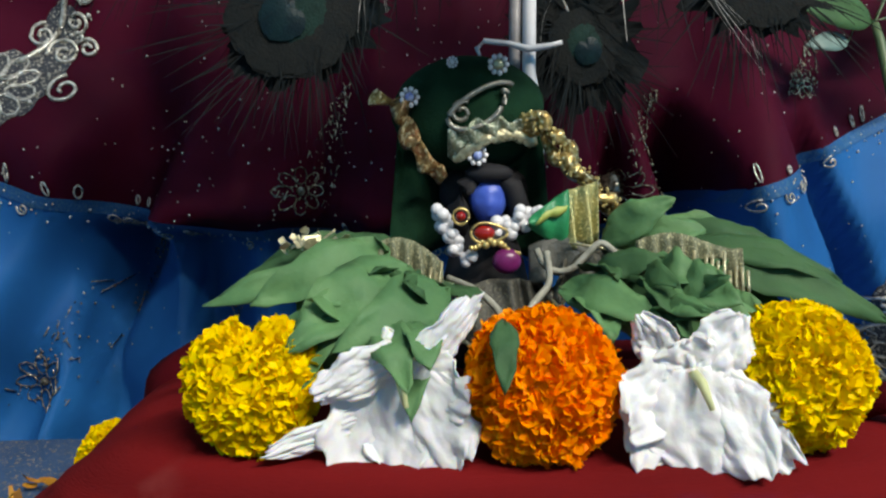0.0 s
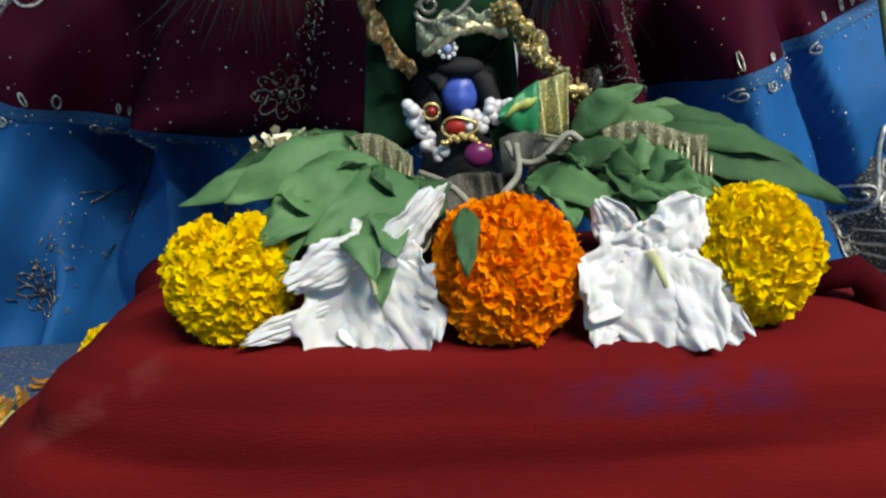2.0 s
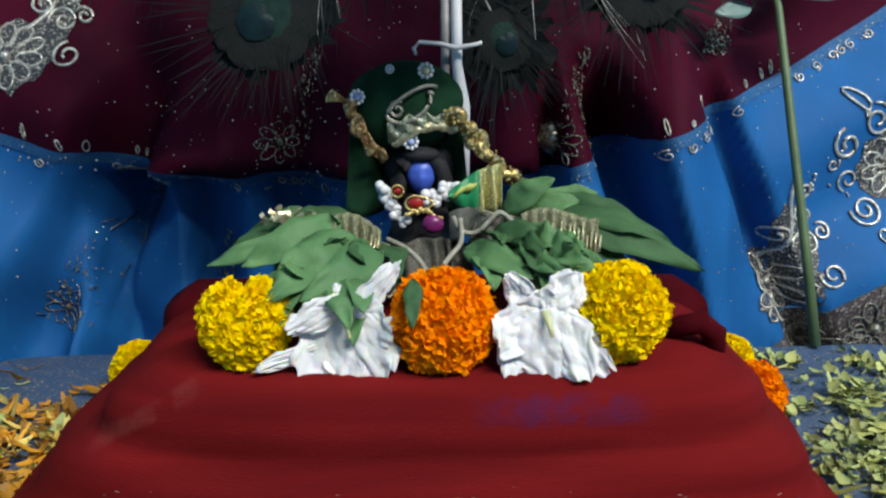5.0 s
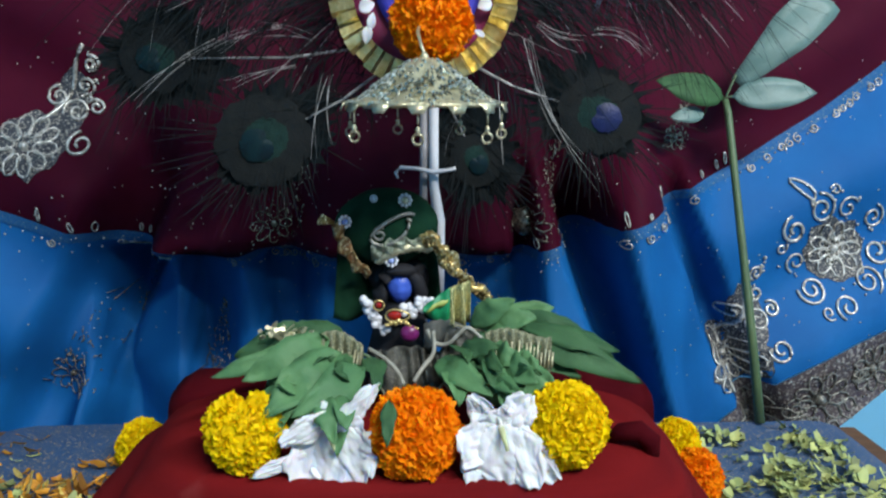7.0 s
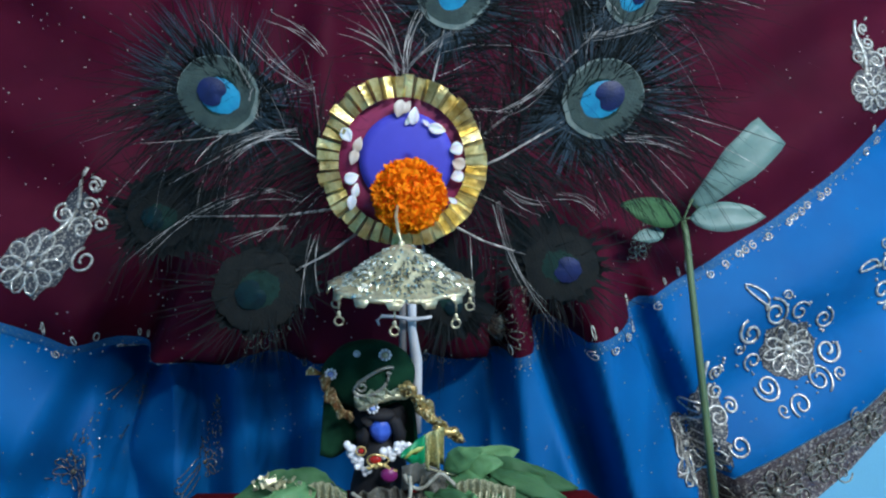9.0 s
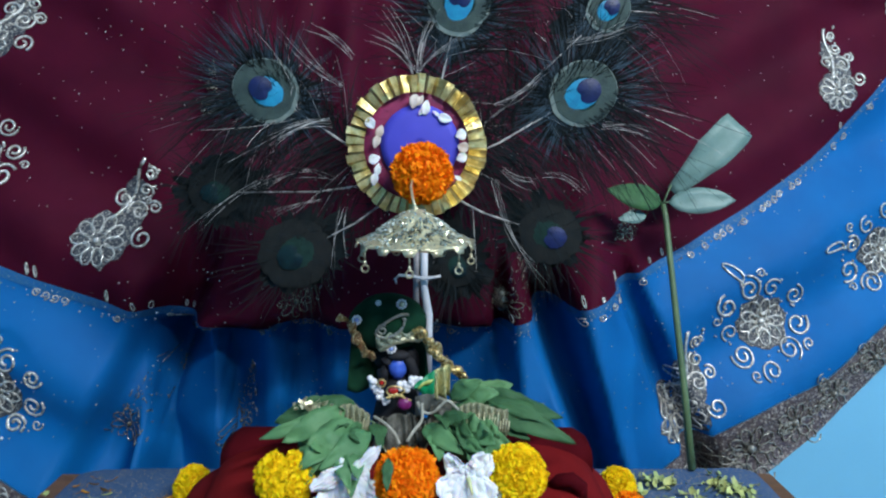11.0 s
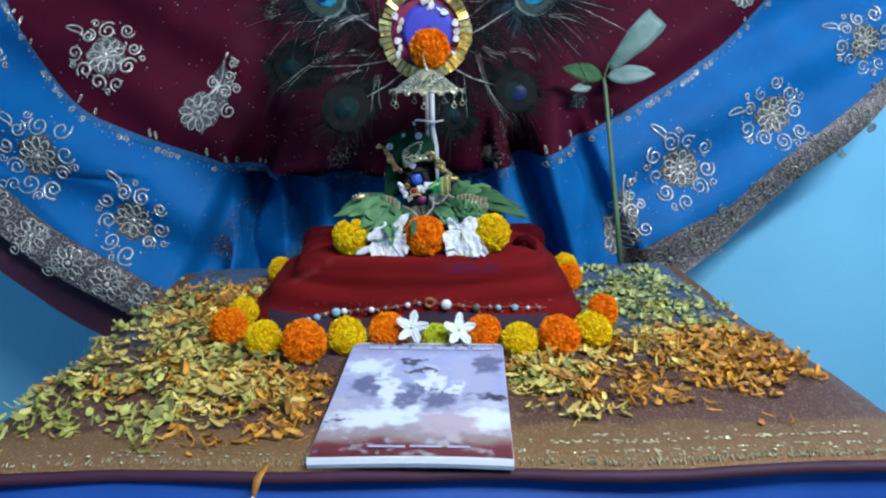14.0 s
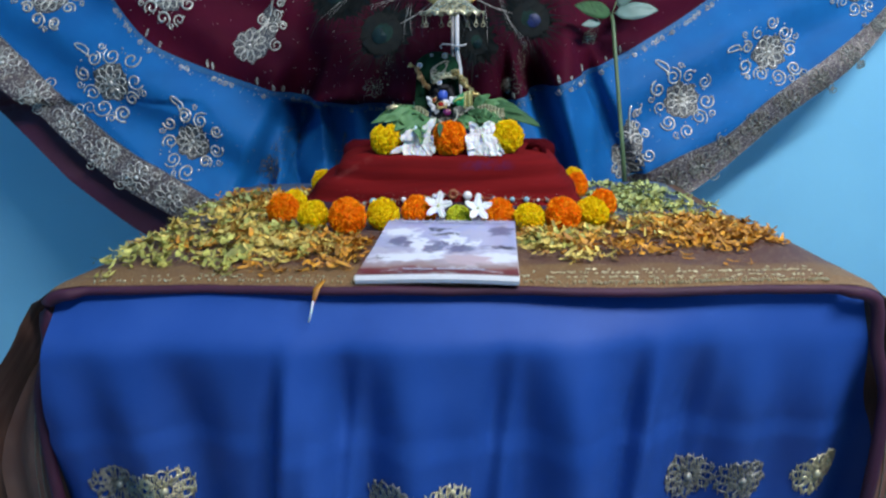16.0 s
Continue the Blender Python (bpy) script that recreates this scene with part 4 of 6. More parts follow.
ROW = "marigolds round the foot of the seat"
for kind, x, y, r, tilt, turn in (("o", -0.205, 0.160, 0.023, 60, -30), ("y", -0.156, 0.128, 0.0205, 62, -10), ("o", -0.106, 0.108, 0.0245, 65, 0), ("y", -0.060, 0.128, 0.0215, 70, 0),
                                  ("o", -0.012, 0.132, 0.023, 55, 10), ("l", 0.043, 0.128, 0.0165, 60, 0), ("o", 0.098, 0.132, 0.0215, 55, 0), ("y", 0.139, 0.113, 0.0205, 35, 15),
                                  ("o", 0.183, 0.113, 0.0235, 60, 12), ("y", 0.226, 0.135, 0.0225, 25, 40), ("o", 0.256, 0.205, 0.0205, 60, 50), ("o", 0.243, 0.352, 0.021, 70, 60),
                                  ("y", 0.246, 0.404, 0.021, 70, 50), ("y", -0.203, 0.218, 0.020, 60, -40), ("y", -0.196, 0.410, 0.021, 60, -60)):
    word = {"y": "yellow", "o": "orange", "l": "lime yellow"}[kind]
    x, y = 0.04 + (x - 0.04) * 0.965, y - 0.028
    marigold(kind, x, y, top_z(x, y) + r * 0.88, r, tilt, turn, f"{'small ' if kind == 'l' else ''}{word} marigold head lying beside the red seat", ROW)
TOPROW = "flowers on the seat's front edge"
marigold("y", -0.061, 0.222, 0.8690, 0.0232, 78, -8, "bright yellow marigold head with a gap in its petals", TOPROW, notch=0.42)
marigold("o", 0.0315, 0.218, 0.8695, 0.0255, 85, 0, "large orange marigold head standing on the red seat", TOPROW)
marigold("y", 0.114, 0.222, 0.8715, 0.0240, 80, 4, "bright yellow marigold head standing on the red seat", TOPROW)

# ---- white flowers ----


def white_petal(sh, base, way, side, length, width, droop, seed, ruffle=0.2, crush=0.0):
    """crush: how crumpled and torn the petal is."""
    rnd = random.Random(seed)
    way, side = Vector(way).normalized(), Vector(side).normalized()
    up = side.cross(way).normalized()
    pts = []
    N, M = (30, 30) if crush else (17, 17)
    ox, oy = rnd.uniform(0, 50), rnd.uniform(0, 50)

    def crease(a, b, k):
        return (0.5 - abs(nz(ox + a * k, oy + b * k, k))) ** 2 * 2 - 0.3

    for i in range(N):
        t = i / (N - 1)
        prof = math.sin(math.pi * min(1, 0.15 + 0.72 * t)) ** 0.6 * (1 + 0.10 * math.sin(11 * t + ox))
        for j in range(M):
            s = 2 * j / (M - 1) - 1
            torn = crush * (0.30 * nz(ox + 5 * t, (1 if s > 0 else -1) * 3 + oy) + 0.16 * nz(ox + 13 * t, (1 if s > 0 else -1) * 7 + oy)) * abs(s) ** 2
            tip = 1 + crush * (0.20 * nz(ox + 2.2 * s, oy, 5) + 0.05 * nz(ox + 6 * s, oy, 9)) * t ** 3
            p = Vector(base) + way * length * t * (1 - 0.12 * s * s) * tip + side * (s * width / 2 * prof * (1 + torn))
            q = ruffle * width * (nz(ox + 2.2 * t, oy + 1.5 * s) + 0.3 * nz(ox + 4.5 * t, oy + 3 * s)) * (0.3 + t) + droop * t * t * length + 0.05 * width * s * s
            q += (0.018 if crush else 0.05) * width * math.sin(6.5 * s + ox + 1.3 * t) * (0.15 + t) + 0.03 * width * abs(s) ** 3 * math.sin(12 * t + oy)
            if crush:
                q += crush * 0.0042 * (crease(1.6 * t, 1.6 * s, 1.7) + 0.55 * crease(1.6 * t, 1.6 * s, 3.6) + 0.16 * crease(1.6 * t, 1.6 * s, 7.0))
            pts.append(p + up * q)
    sh.grid(pts, N, M)


def limp_flower(x, y, label, flip, seed):
    """A large soft white blossom lying wilted on the seat's edge."""
    e = thing("white_flower", label, "flower", (x, y, SEAT_TOP + 0.002), TOPROW)
    rnd = random.Random(seed)
    # each petal: start and end in the flower's plane, width, in millimetres
    spread = ((-6, 11, -38, 2, 8), (0, 31, -25, 20, 13), (0, 24, -19, -4, 24), (2, 26, 1, -6, 27), (4, 25, 16, -5, 24), (3, 22, 21, 13, 22), (4, 24, 25, 48, 11), (1, 22, -4, 38, 14)) if flip > 0 else (
        (-3, 24, -17, 43, 12), (4, 24, 16, 44, 16), (0, 22, -1, 37, 20), (-1, 26, -21, 9, 22), (-2, 25, -17, -6, 22), (0, 27, 5, -6, 28), (2, 25, 30, -2, 17), (2, 26, 18, -5, 22))
    for k, (bx, bz, ex, ez, wd) in enumerate(spread):
        bx, bz, rx, rz, wd = bx / 1000, bz / 1000, (ex - bx) / 1000, (ez - bz) / 1000, wd / 1000
        w = Vector((rx, rnd.uniform(-0.012, -0.007) if rz < 0 else rnd.uniform(-0.004, 0.002), rz))
        if wd < 0.0085 and rz < 0:
            w.y = -0.017
        l = w.length
        side = Vector((-rz, rnd.uniform(-0.3, 0.3) * l, rx))
        sh = Shape()
        white_petal(sh, (bx, 0.004 + rnd.uniform(-0.003, 0.003), bz), w, side, l, wd * 1.22, rnd.uniform(-0.12, 0.12), seed + k, 0.10, 0.62)
        part("petal", sh, WHITE, e, thick=0.0004)
    sh = Shape()
    sh.tube([(0, 0.002, 0.026), (0.001, -0.004, 0.024), (0.003, -0.008, 0.017)], [0.0018, 0.0016, 0.0008], 7)
    part("centre", sh, CREAM, e, "pale green-yellow centre")
    return e


limp_flower(-0.014, 0.212, "limp white blossom with crumpled petals on the red seat", 1, 5)
limp_flower(0.077, 0.210, "limp white blossom drooping over the red seat's edge", -1, 25)


def star_flower(x, y, z, tilt, turn, size, seed):
    e = thing("small_white_flower", "small five petalled white flower resting on marigolds", "flower", group="small white flowers")
    for k in range(5):
        a = 2 * math.pi * k / 5 + 0.2
        sh = Shape()
        w = (math.cos(a), math.sin(a), 0.12)
        white_petal(sh, (0.1 * size * w[0], 0.1 * size * w[1], 0), w, (-math.sin(a), math.cos(a), 0.15), size, size * 0.55, -0.15, seed + k, 0.10)
        part("petal", sh, WHITE, e, thick=0.0006)
    part("centre", Shape().ball((0, 0, 0.0005), 0.0022, 5, 8), CREAM, e, "cream centre")
    e.matrix_basis = pose(x, y, z, tilt, 0, turn)
    return e


star_flower(0.017, 0.084, 0.803, 62, -8, 0.0175, 60)
star_flower(0.068, 0.082, 0.800, 58, 14, 0.0175, 70)

# ---- leaf sprigs ----


def leaf_mesh(sh, base, tip, width, up=(0, 0, 1), bend=0.15, fold=0.25, wavy=0.0, seed=0, tooth=0.0, blunt=False):
    base, tip = Vector(base), Vector(tip)
    d = tip - base
    l = d.length
    d.normalize()
    side = d.cross(Vector(up))
    side = side.normalized() if side.length > 1e-4 else Vector((1, 0, 0))
    n = side.cross(d).normalized()
    pts = []
    N, M = 13, 5
    for i in range(N):
        t = i / (N - 1)
        prof = (math.sin(math.pi * t ** 0.8) ** 0.75) if 0 < t < 1 else 0.03
        prof *= 1 + (tooth if i % 2 else 0) + (0.30 * nz(seed * 1.7 + 4.5 * t, seed) if tooth else 0)
        if blunt:
            prof = min(0.35 + 1.1 * t, 1.0) * (0.92 if t > 0.97 else 1.0)
        for j in range(M):
            s = j / 2 - 1
            h = bend * l * (math.sin(math.pi * t) * 0.6) - fold * abs(s) * prof * width * -0.5 + wavy * width * nz(seed + 4 * t, s * 2)
            pts.append(base + d * l * t + side * (s * prof * width / 2) + n * h)
    sh.grid(pts, N, M)


def sprig(label, leaves, material=LEAF, group="leaf sprigs round the figure"):
    """leaves: base, tip, width."""
    first = Vector(leaves[0][0])
    e = thing("leaf_sprig", label, "leaves", group=group)
    last = Vector(leaves[-1][0])
    sh = Shape()
    sh.tube([first, (first + last) / 2 + Vector((0, 0, -0.003)), last], 0.0010, 6)
    part("stem", sh, STEM, e)
    for k, (b, t, w) in enumerate(leaves):
        sh = Shape()
        leaf_mesh(sh, b, t, w * 1.05, (0.5 * math.sin(k * 2.3), -0.8, 0.6), 0.16, 0.16, 0.34, k * 3.1 + b[0] * 90, 0.06)
        part("leaf", sh, material, e, thick=0.0004)
    return e


sprig("sprig of broad fresh green leaves on the red seat", [
    ((-0.012, 0.252, 0.903), (-0.050, 0.214, 0.880), 0.022), ((-0.020, 0.262, 0.907), (-0.066, 0.238, 0.891), 0.020), ((-0.024, 0.250, 0.898), (-0.044, 0.212, 0.870), 0.017), ((0.002, 0.246, 0.896), (-0.034, 0.212, 0.882), 0.017), ((-0.028, 0.268, 0.898), (-0.086, 0.248, 0.889), 0.013),
    ((0.000, 0.255, 0.892), (-0.042, 0.226, 0.876), 0.016), ((-0.006, 0.250, 0.884), (-0.046, 0.224, 0.866), 0.014), ((-0.004, 0.240, 0.886), (-0.010, 0.206, 0.863), 0.014),
    ((-0.014, 0.244, 0.887), (-0.060, 0.230, 0.880), 0.016)])
sprig("sprig of darker green leaves behind the flowers", [
    ((-0.012, 0.285, 0.900), (-0.058, 0.275, 0.900), 0.020), ((-0.030, 0.285, 0.905), (-0.078, 0.270, 0.893), 0.018),
    ((-0.002, 0.285, 0.892), (-0.038, 0.255, 0.884), 0.020), ((0.004, 0.268, 0.893), (0.010, 0.236, 0.885), 0.012)], LEAFDARK)
sprig("sprig of pointed green leaves lying over the seat", [
    ((0.044, 0.262, 0.893), (0.074, 0.228, 0.886), 0.016), ((0.050, 0.258, 0.890), (0.056, 0.226, 0.882), 0.014), ((0.066, 0.262, 0.896), (0.094, 0.222, 0.874), 0.016),
    ((0.074, 0.268, 0.894), (0.112, 0.238, 0.886), 0.017), ((0.082, 0.270, 0.892), (0.104, 0.236, 0.876), 0.016), ((0.058, 0.27, 0.894), (0.08, 0.236, 0.875), 0.015)])
sprig("long dark green leaves trailing to the seat's end", [
    ((0.090, 0.278, 0.903), (0.168, 0.258, 0.880), 0.017), ((0.096, 0.282, 0.908), (0.150, 0.262, 0.895), 0.014), ((0.088, 0.290, 0.908), (0.136, 0.280, 0.905), 0.018),
    ((0.080, 0.285, 0.898), (0.130, 0.258, 0.884), 0.018), ((0.084, 0.300, 0.900), (0.165, 0.300, 0.884), 0.018)], LEAFDARK)
sprig("green leaves rising beside the dressed figure", [
    ((0.066, 0.292, 0.906), (0.092, 0.280, 0.926), 0.015), ((0.070, 0.294, 0.902), (0.108, 0.285, 0.914), 0.019), ((0.066, 0.288, 0.896), (0.104, 0.268, 0.900), 0.018),
    ((0.078, 0.300, 0.900), (0.120, 0.300, 0.915), 0.018)])
for side, x0, seed in ((-1, 0.0, 4), (-1, -0.012, 5), (1, 0.052, 6), (1, 0.066, 7), (-1, -0.004, 8), (1, 0.074, 9)):
    rnd = random.Random(seed)
    leaves = []
    for k in range(8):
        b = Vector((x0 + side * rnd.uniform(0.0, 0.03), rnd.uniform(0.245, 0.280), rnd.uniform(0.880, 0.902)))
        l = rnd.uniform(0.022, 0.038)
        w = Vector((side * rnd.uniform(0.1, 1.0), rnd.uniform(-0.9, -0.1), rnd.uniform(-0.65, 0.45))).normalized()
        t = b + w * l
        t.z = max(t.z, 0.866)
        leaves.append((tuple(b), tuple(t), rnd.uniform(0.010, 0.017)))
    sprig("small fresh green leaves heaped behind the flowers" if seed % 2 else "small darker green leaves heaped behind the flowers", leaves, LEAF if seed % 2 else LEAFDARK)
sprig("green leaf hanging over a limp white blossom", [((-0.020, 0.228, 0.889), (-0.010, 0.199, 0.873), 0.012), ((-0.010, 0.224, 0.888), (-0.004, 0.203, 0.879), 0.011)], LEAF)
sprig("single green leaf lying on the orange marigold", [((0.018, 0.208, 0.893), (0.0175, 0.1905, 0.876), 0.008)], LEAFDARK)

# ---- the figure and its dress ----
sh = Shape()
pts = []
for i in range(22):
    a = math.pi * (i + 0.02) / 21.04
    for j in range(26):
        b = 2 * math.pi * j / 26
        u, w, v = math.sin(a) * math.cos(b), math.sin(a) * math.sin(b), math.cos(a)
        x = 0.0088 * u * (1 - 0.24 * max(0.0, -v))
        y = 0.0082 * w
        if w < 0:
            y -= 0.0016 * math.exp(-(u / 0.16) ** 2 - ((v + 0.12) / 0.28) ** 2) + 0.0007 * math.exp(-(u / 0.30) ** 2 - ((v + 0.52) / 0.10) ** 2)
            y += 0.0012 * (math.exp(-((u - 0.40) / 0.20) ** 2 - ((v - 0.14) / 0.11) ** 2) + math.exp(-((u + 0.40) / 0.20) ** 2 - ((v - 0.14) / 0.11) ** 2))
        pts.append((0.0205 + x, 0.320 + y, 0.9225 + 0.0112 * v))
sh.grid(pts, 22, 26, True)
# hair over the brow and falling on both sides of the face
sh.ball((0.0205, 0.3165, 0.9350), (0.0110, 0.0062, 0.0046), 8, 14, 1)
for q in (-1, 1):
    sh.tube([(0.0205 + q * 0.005, 0.318, 0.9335), (0.0205 + q * 0.0105, 0.317, 0.929), (0.0205 + q * 0.0135, 0.318, 0.920), (0.0205 + q * 0.0135, 0.320, 0.908)], [0.003, 0.0048, 0.0052, 0.0040], 8, 1)
sh.lathe((0.020, 0.328, 0.848), [(0.004, 0.0), (0.026, 0.0), (0.023, 0.025), (0.017, 0.05), (0.012, 0.062), (0.006, 0.066), (0.005, 0.07)], 20, 1)
sh.ball((0.020, 0.334, 0.926), (0.022, 0.012, 0.015), 10, 16, 1)
figure = part("figurine", sh, [SKIN, HAIR])
tagged(figure, "small blue painted clay figurine with dark hair on the seat", "figurine")

turban = thing("turban", "dark green velvet turban with gold lace and silver paisley", "headdress")
sh = Shape()
pts = []
for i in range(16):
    a = math.pi * i / 15
    for j in range(28):
        b = 2 * math.pi * j / 28
        r = 1 + 0.05 * math.sin(7 * b + 3 * a)
        pts.append((0.012 + 0.034 * r * math.sin(a) * math.cos(b), 0.328 + 0.020 * r * math.sin(a) * math.sin(b), 0.962 + 0.026 * math.cos(a)))
sh.grid(pts, 16, 28, True)
part("cap", sh, TURBAN, turban)


sh, pts = Shape(), []
for i in range(26):
    t = i / 25
    for j in range(14):
        v = j / 13
        x = 0.012 + (t - 0.5) * (0.062 + 0.012 * v)
        pts.append((x, 0.340 - 0.020 * abs(2 * t - 1) ** 2 + 0.003 * math.sin(22 * t + 2 * v), 0.966 - 0.066 * v - 0.004 * math.sin(9 * t)))
sh.grid(pts, 26, 14)
part("veil", sh, TURBAN, turban, "dark green cloth falling behind the head", thick=0.0006)


def cap_put(u, v, lift=0.0):
    """A place on the turban's front, u across and v up from its middle."""
    q = max(0.0, 1 - (u / 0.035) ** 2 - (v / 0.027) ** 2)
    return (0.012 + u, 0.328 - 0.021 * math.sqrt(q) - 0.001 - lift, 0.962 + v)


sh = Shape()
path = [cap_put(0.003 + 0.015 * math.cos(t) * (1 - 0.04 * t) + 0.006 * max(0, math.sin(t)), 0.001 + 0.011 * math.sin(t) * (1 - 0.06 * t) + 0.004 * math.cos(t), 0.001) for t in np.linspace(0.7, 7.4, 30)]
sh.tube(path, 0.0013, 6)
spiral(sh, lambda u, v: cap_put(u, v, 0.001), -0.004, -0.001, 0.005, 1.3, 1.0, 0.001)
part("paisley", sh, PALE, turban, "silver corded paisley")
sh = Shape()
for k in range(46):
    t = k / 45
    sh.ball(cap_put(-0.006 + 0.034 * t, -0.020 + 0.010 * math.sin(2.4 * t), 0.001), (0.0025, 0.0015, random.uniform(0.0015, 0.0035)), 4, 6)
tagged(part("brow_band", sh, PALEGOLD, turban, "pale gold beaded band"), kind="stuff")
for u, v, r, m in ((-0.0265, 0.006, 0.0048, GEM), (0.012, 0.020, 0.0050, PALEGOLD), (0.003, -0.019, 0.0050, GEM), (-0.008, 0.021, 0.0028, PEARL)):
    x, y, z = cap_put(u, v, 0.002)
    sh = Shape()
    sh.ball((x, y + 0.0008, z), (r * 0.8, 0.0008, r * 0.8), 5, 10)
    g = part("jewel", sh, PALE, turban, "stone flower with pale petals")
    for k in range(9):
        a = 2 * math.pi * k / 9
        part("bead", Shape().ball((x + r * 0.72 * math.cos(a), y, z + r * 0.72 * math.sin(a)), (r * 0.26, 0.0012, r * 0.26), 4, 6), PEARL, g)
    part("stone", Shape().ball((x, y - 0.0008, z), (r * 0.45, 0.0016, r * 0.45), 5, 8), m, g)
# green-silver lace wrapped over the brow
sh, pts = Shape(), []
for i in range(34):
    t = i / 33
    for j in range(9):
        v = j / 8 - 0.5
        half = 0.0075 * (1 - 0.35 * t) * (0.75 + 0.25 * math.sin(26 * t))
        u = -0.010 + 0.040 * t
        p = Vector(cap_put(min(u, 0.031), max(-0.024, -0.014 + 0.006 * math.sin(2.6 * t) + 2 * half * v), 0.0012))
        pts.append(p + Vector((0, -0.0012 * math.sin(30 * t + 5 * v), 0)))
sh.grid(pts, 34, 9)
part("brow_lace", sh, mat("silver_green_lace", (0.34, 0.38, 0.27), 0.35, 0.45, second=(0.12, 0.16, 0.10), scale=240, bump=0.8, bump_scale=700, fine=(0.78, 0.78, 0.62)), turban, "silver-green lace over the brow", thick=0.0004)
# gold tissue twisted into a rope that runs down past the shoulder
ROPE = mat("antique_gold_tissue", (0.62, 0.45, 0.16), 0.3, 0.7, second=(0.16, 0.10, 0.03), scale=190, bump=0.9, bump_scale=600, fine=(0.92, 0.82, 0.50))
way = [Vector((0.037, 0.311, 0.960)), Vector((0.044, 0.309, 0.953)), Vector((0.0505, 0.309, 0.946)), Vector((0.0555, 0.309, 0.938)), Vector((0.0615, 0.310, 0.931)), Vector((0.070, 0.312, 0.924)), Vector((0.079, 0.314, 0.916))]


def along(t):
    k = min(int(t * 6), 5)
    return way[k].lerp(way[k + 1], t * 6 - k)


for name, ph in (("gold_rope", 0.0), ("gold_rope", math.pi)):
    sh = Shape()
    sh.tube([along(t) + Vector((0.0026 * math.cos(17 * t + ph + 2 * math.sin(9 * t)), 0.0026 * math.sin(17 * t + ph), 0.0030 * math.cos(17 * t + ph + 0.9 + math.sin(13 * t)))) for t in np.linspace(0, 1, 50)],
            [0.0027 + 0.0008 * math.sin(33 * t + ph) + 0.0022 * nz(t * 9, ph) for t in np.linspace(0, 1, 50)], 7)
    part(name, sh, ROPE, turban, "twisted gold tissue")
sh = Shape()
for q in range(90):
    p = along(random.random())
    sh.ball(p + Vector((random.uniform(-0.005, 0.005), -0.004, random.uniform(-0.004, 0.004))), (random.uniform(0.0004, 0.0012), 0.0005, random.uniform(0.0004, 0.0012)), 3, 5)
tagged(part("spangle", sh, GOLD, turban, "bright gold spangles"), kind="stuff")
sh = Shape()
pts = []
for i in range(26):
    t = i / 25
    c = Vector((-0.019 + 0.002 * t + 0.017 * t * t, 0.313 - 0.003 * math.sin(3 * t), 0.968 - 0.036 * t))
    for j in range(5):
        s = j / 4 - 0.5
        pts.append(c + Vector((s * 0.008 * (0.8 + 0.3 * math.sin(17 * t)), 0.0025 * math.sin(30 * t + 4 * s) + 0.002 * nz(t * 9, s * 4), s * 0.004 + 0.0015 * math.sin(22 * t))))
sh.grid(pts, 26, 5)
part("side_frill", sh, mat("copper_tissue", (0.17, 0.06, 0.025), 0.45, 0.5, second=(0.22, 0.16, 0.06), scale=190, bump=0.9, bump_scale=500, fine=(0.55, 0.46, 0.26)), turban, "copper and gold frill", thick=0.0004)
sh = Shape()
for k in range(16):
    a = 2.3 + 0.9 * k / 15
    p = Vector((-0.022, 0.318, 0.966))
    q = p + Vector((math.cos(a) * 0.011, -0.001, math.sin(a) * 0.008))
    sh.tube([p, q], [0.0009, 0.0004], 4)
part("tuft", sh, ROPE, turban, "spiky gold tuft")

necklace = thing("pearl_necklace", "white pearl necklace with red stone pendants", "necklace")
rnd = random.Random(3)
for k in range(44):
    if k < 22:
        t = k / 21
        x, z = -0.001 + 0.012 * t * t + rnd.uniform(-0.003, 0.003), 0.920 - 0.022 * t + rnd.uniform(-0.001, 0.001)
    else:
        t = (k - 22) / 21
        x, z = 0.025 + 0.014 * t + rnd.uniform(-0.003, 0.003), 0.911 + 0.010 * t + rnd.uniform(-0.0045, 0.0045)
    y = 0.300 + rnd.uniform(-0.002, 0.003)
    part("pearl", Shape().ball((x, y, z), rnd.uniform(0.0023, 0.0031), 7, 10), PEARL, necklace)
for x, z, a, b, tip in ((0.0075, 0.9175, 0.0022, 0.0021, 0), (0.0175, 0.9105, 0.0046, 0.0031, 0.004)):
    sh = Shape()
    sh.ball((x, 0.2955, z), (a, 0.002, b), 7, 12)
    pd = part("pendant", sh, RUBY, necklace, "red stone in a pale rim")
    sh = Shape()
    sh.tube([(x + (a + 0.0012) * math.cos(t) + tip * max(0, math.cos(t)) ** 3, 0.2950, z + (b + 0.0012) * math.sin(t)) for t in np.linspace(0, 6.283, 20)], 0.0006, 5)
    part("rim", sh, GOLD, pd)
for k in range(14):
    t = k / 13
    sh = Shape()
    sh.ball((0.012 + 0.020 * t, 0.2955, 0.9035 + 0.003 * math.sin(4 * t) + rnd.uniform(-0.001, 0.001)), rnd.uniform(0.0010, 0.0018), 5, 7)
    part("gold_bead", sh, GOLD, necklace, "small gold bead")
part("violet_bead", Shape().ball((0.027, 0.296, 0.8985), (0.0062, 0.004, 0.0055), 9, 14), VIOLET, necklace, "large violet bead")

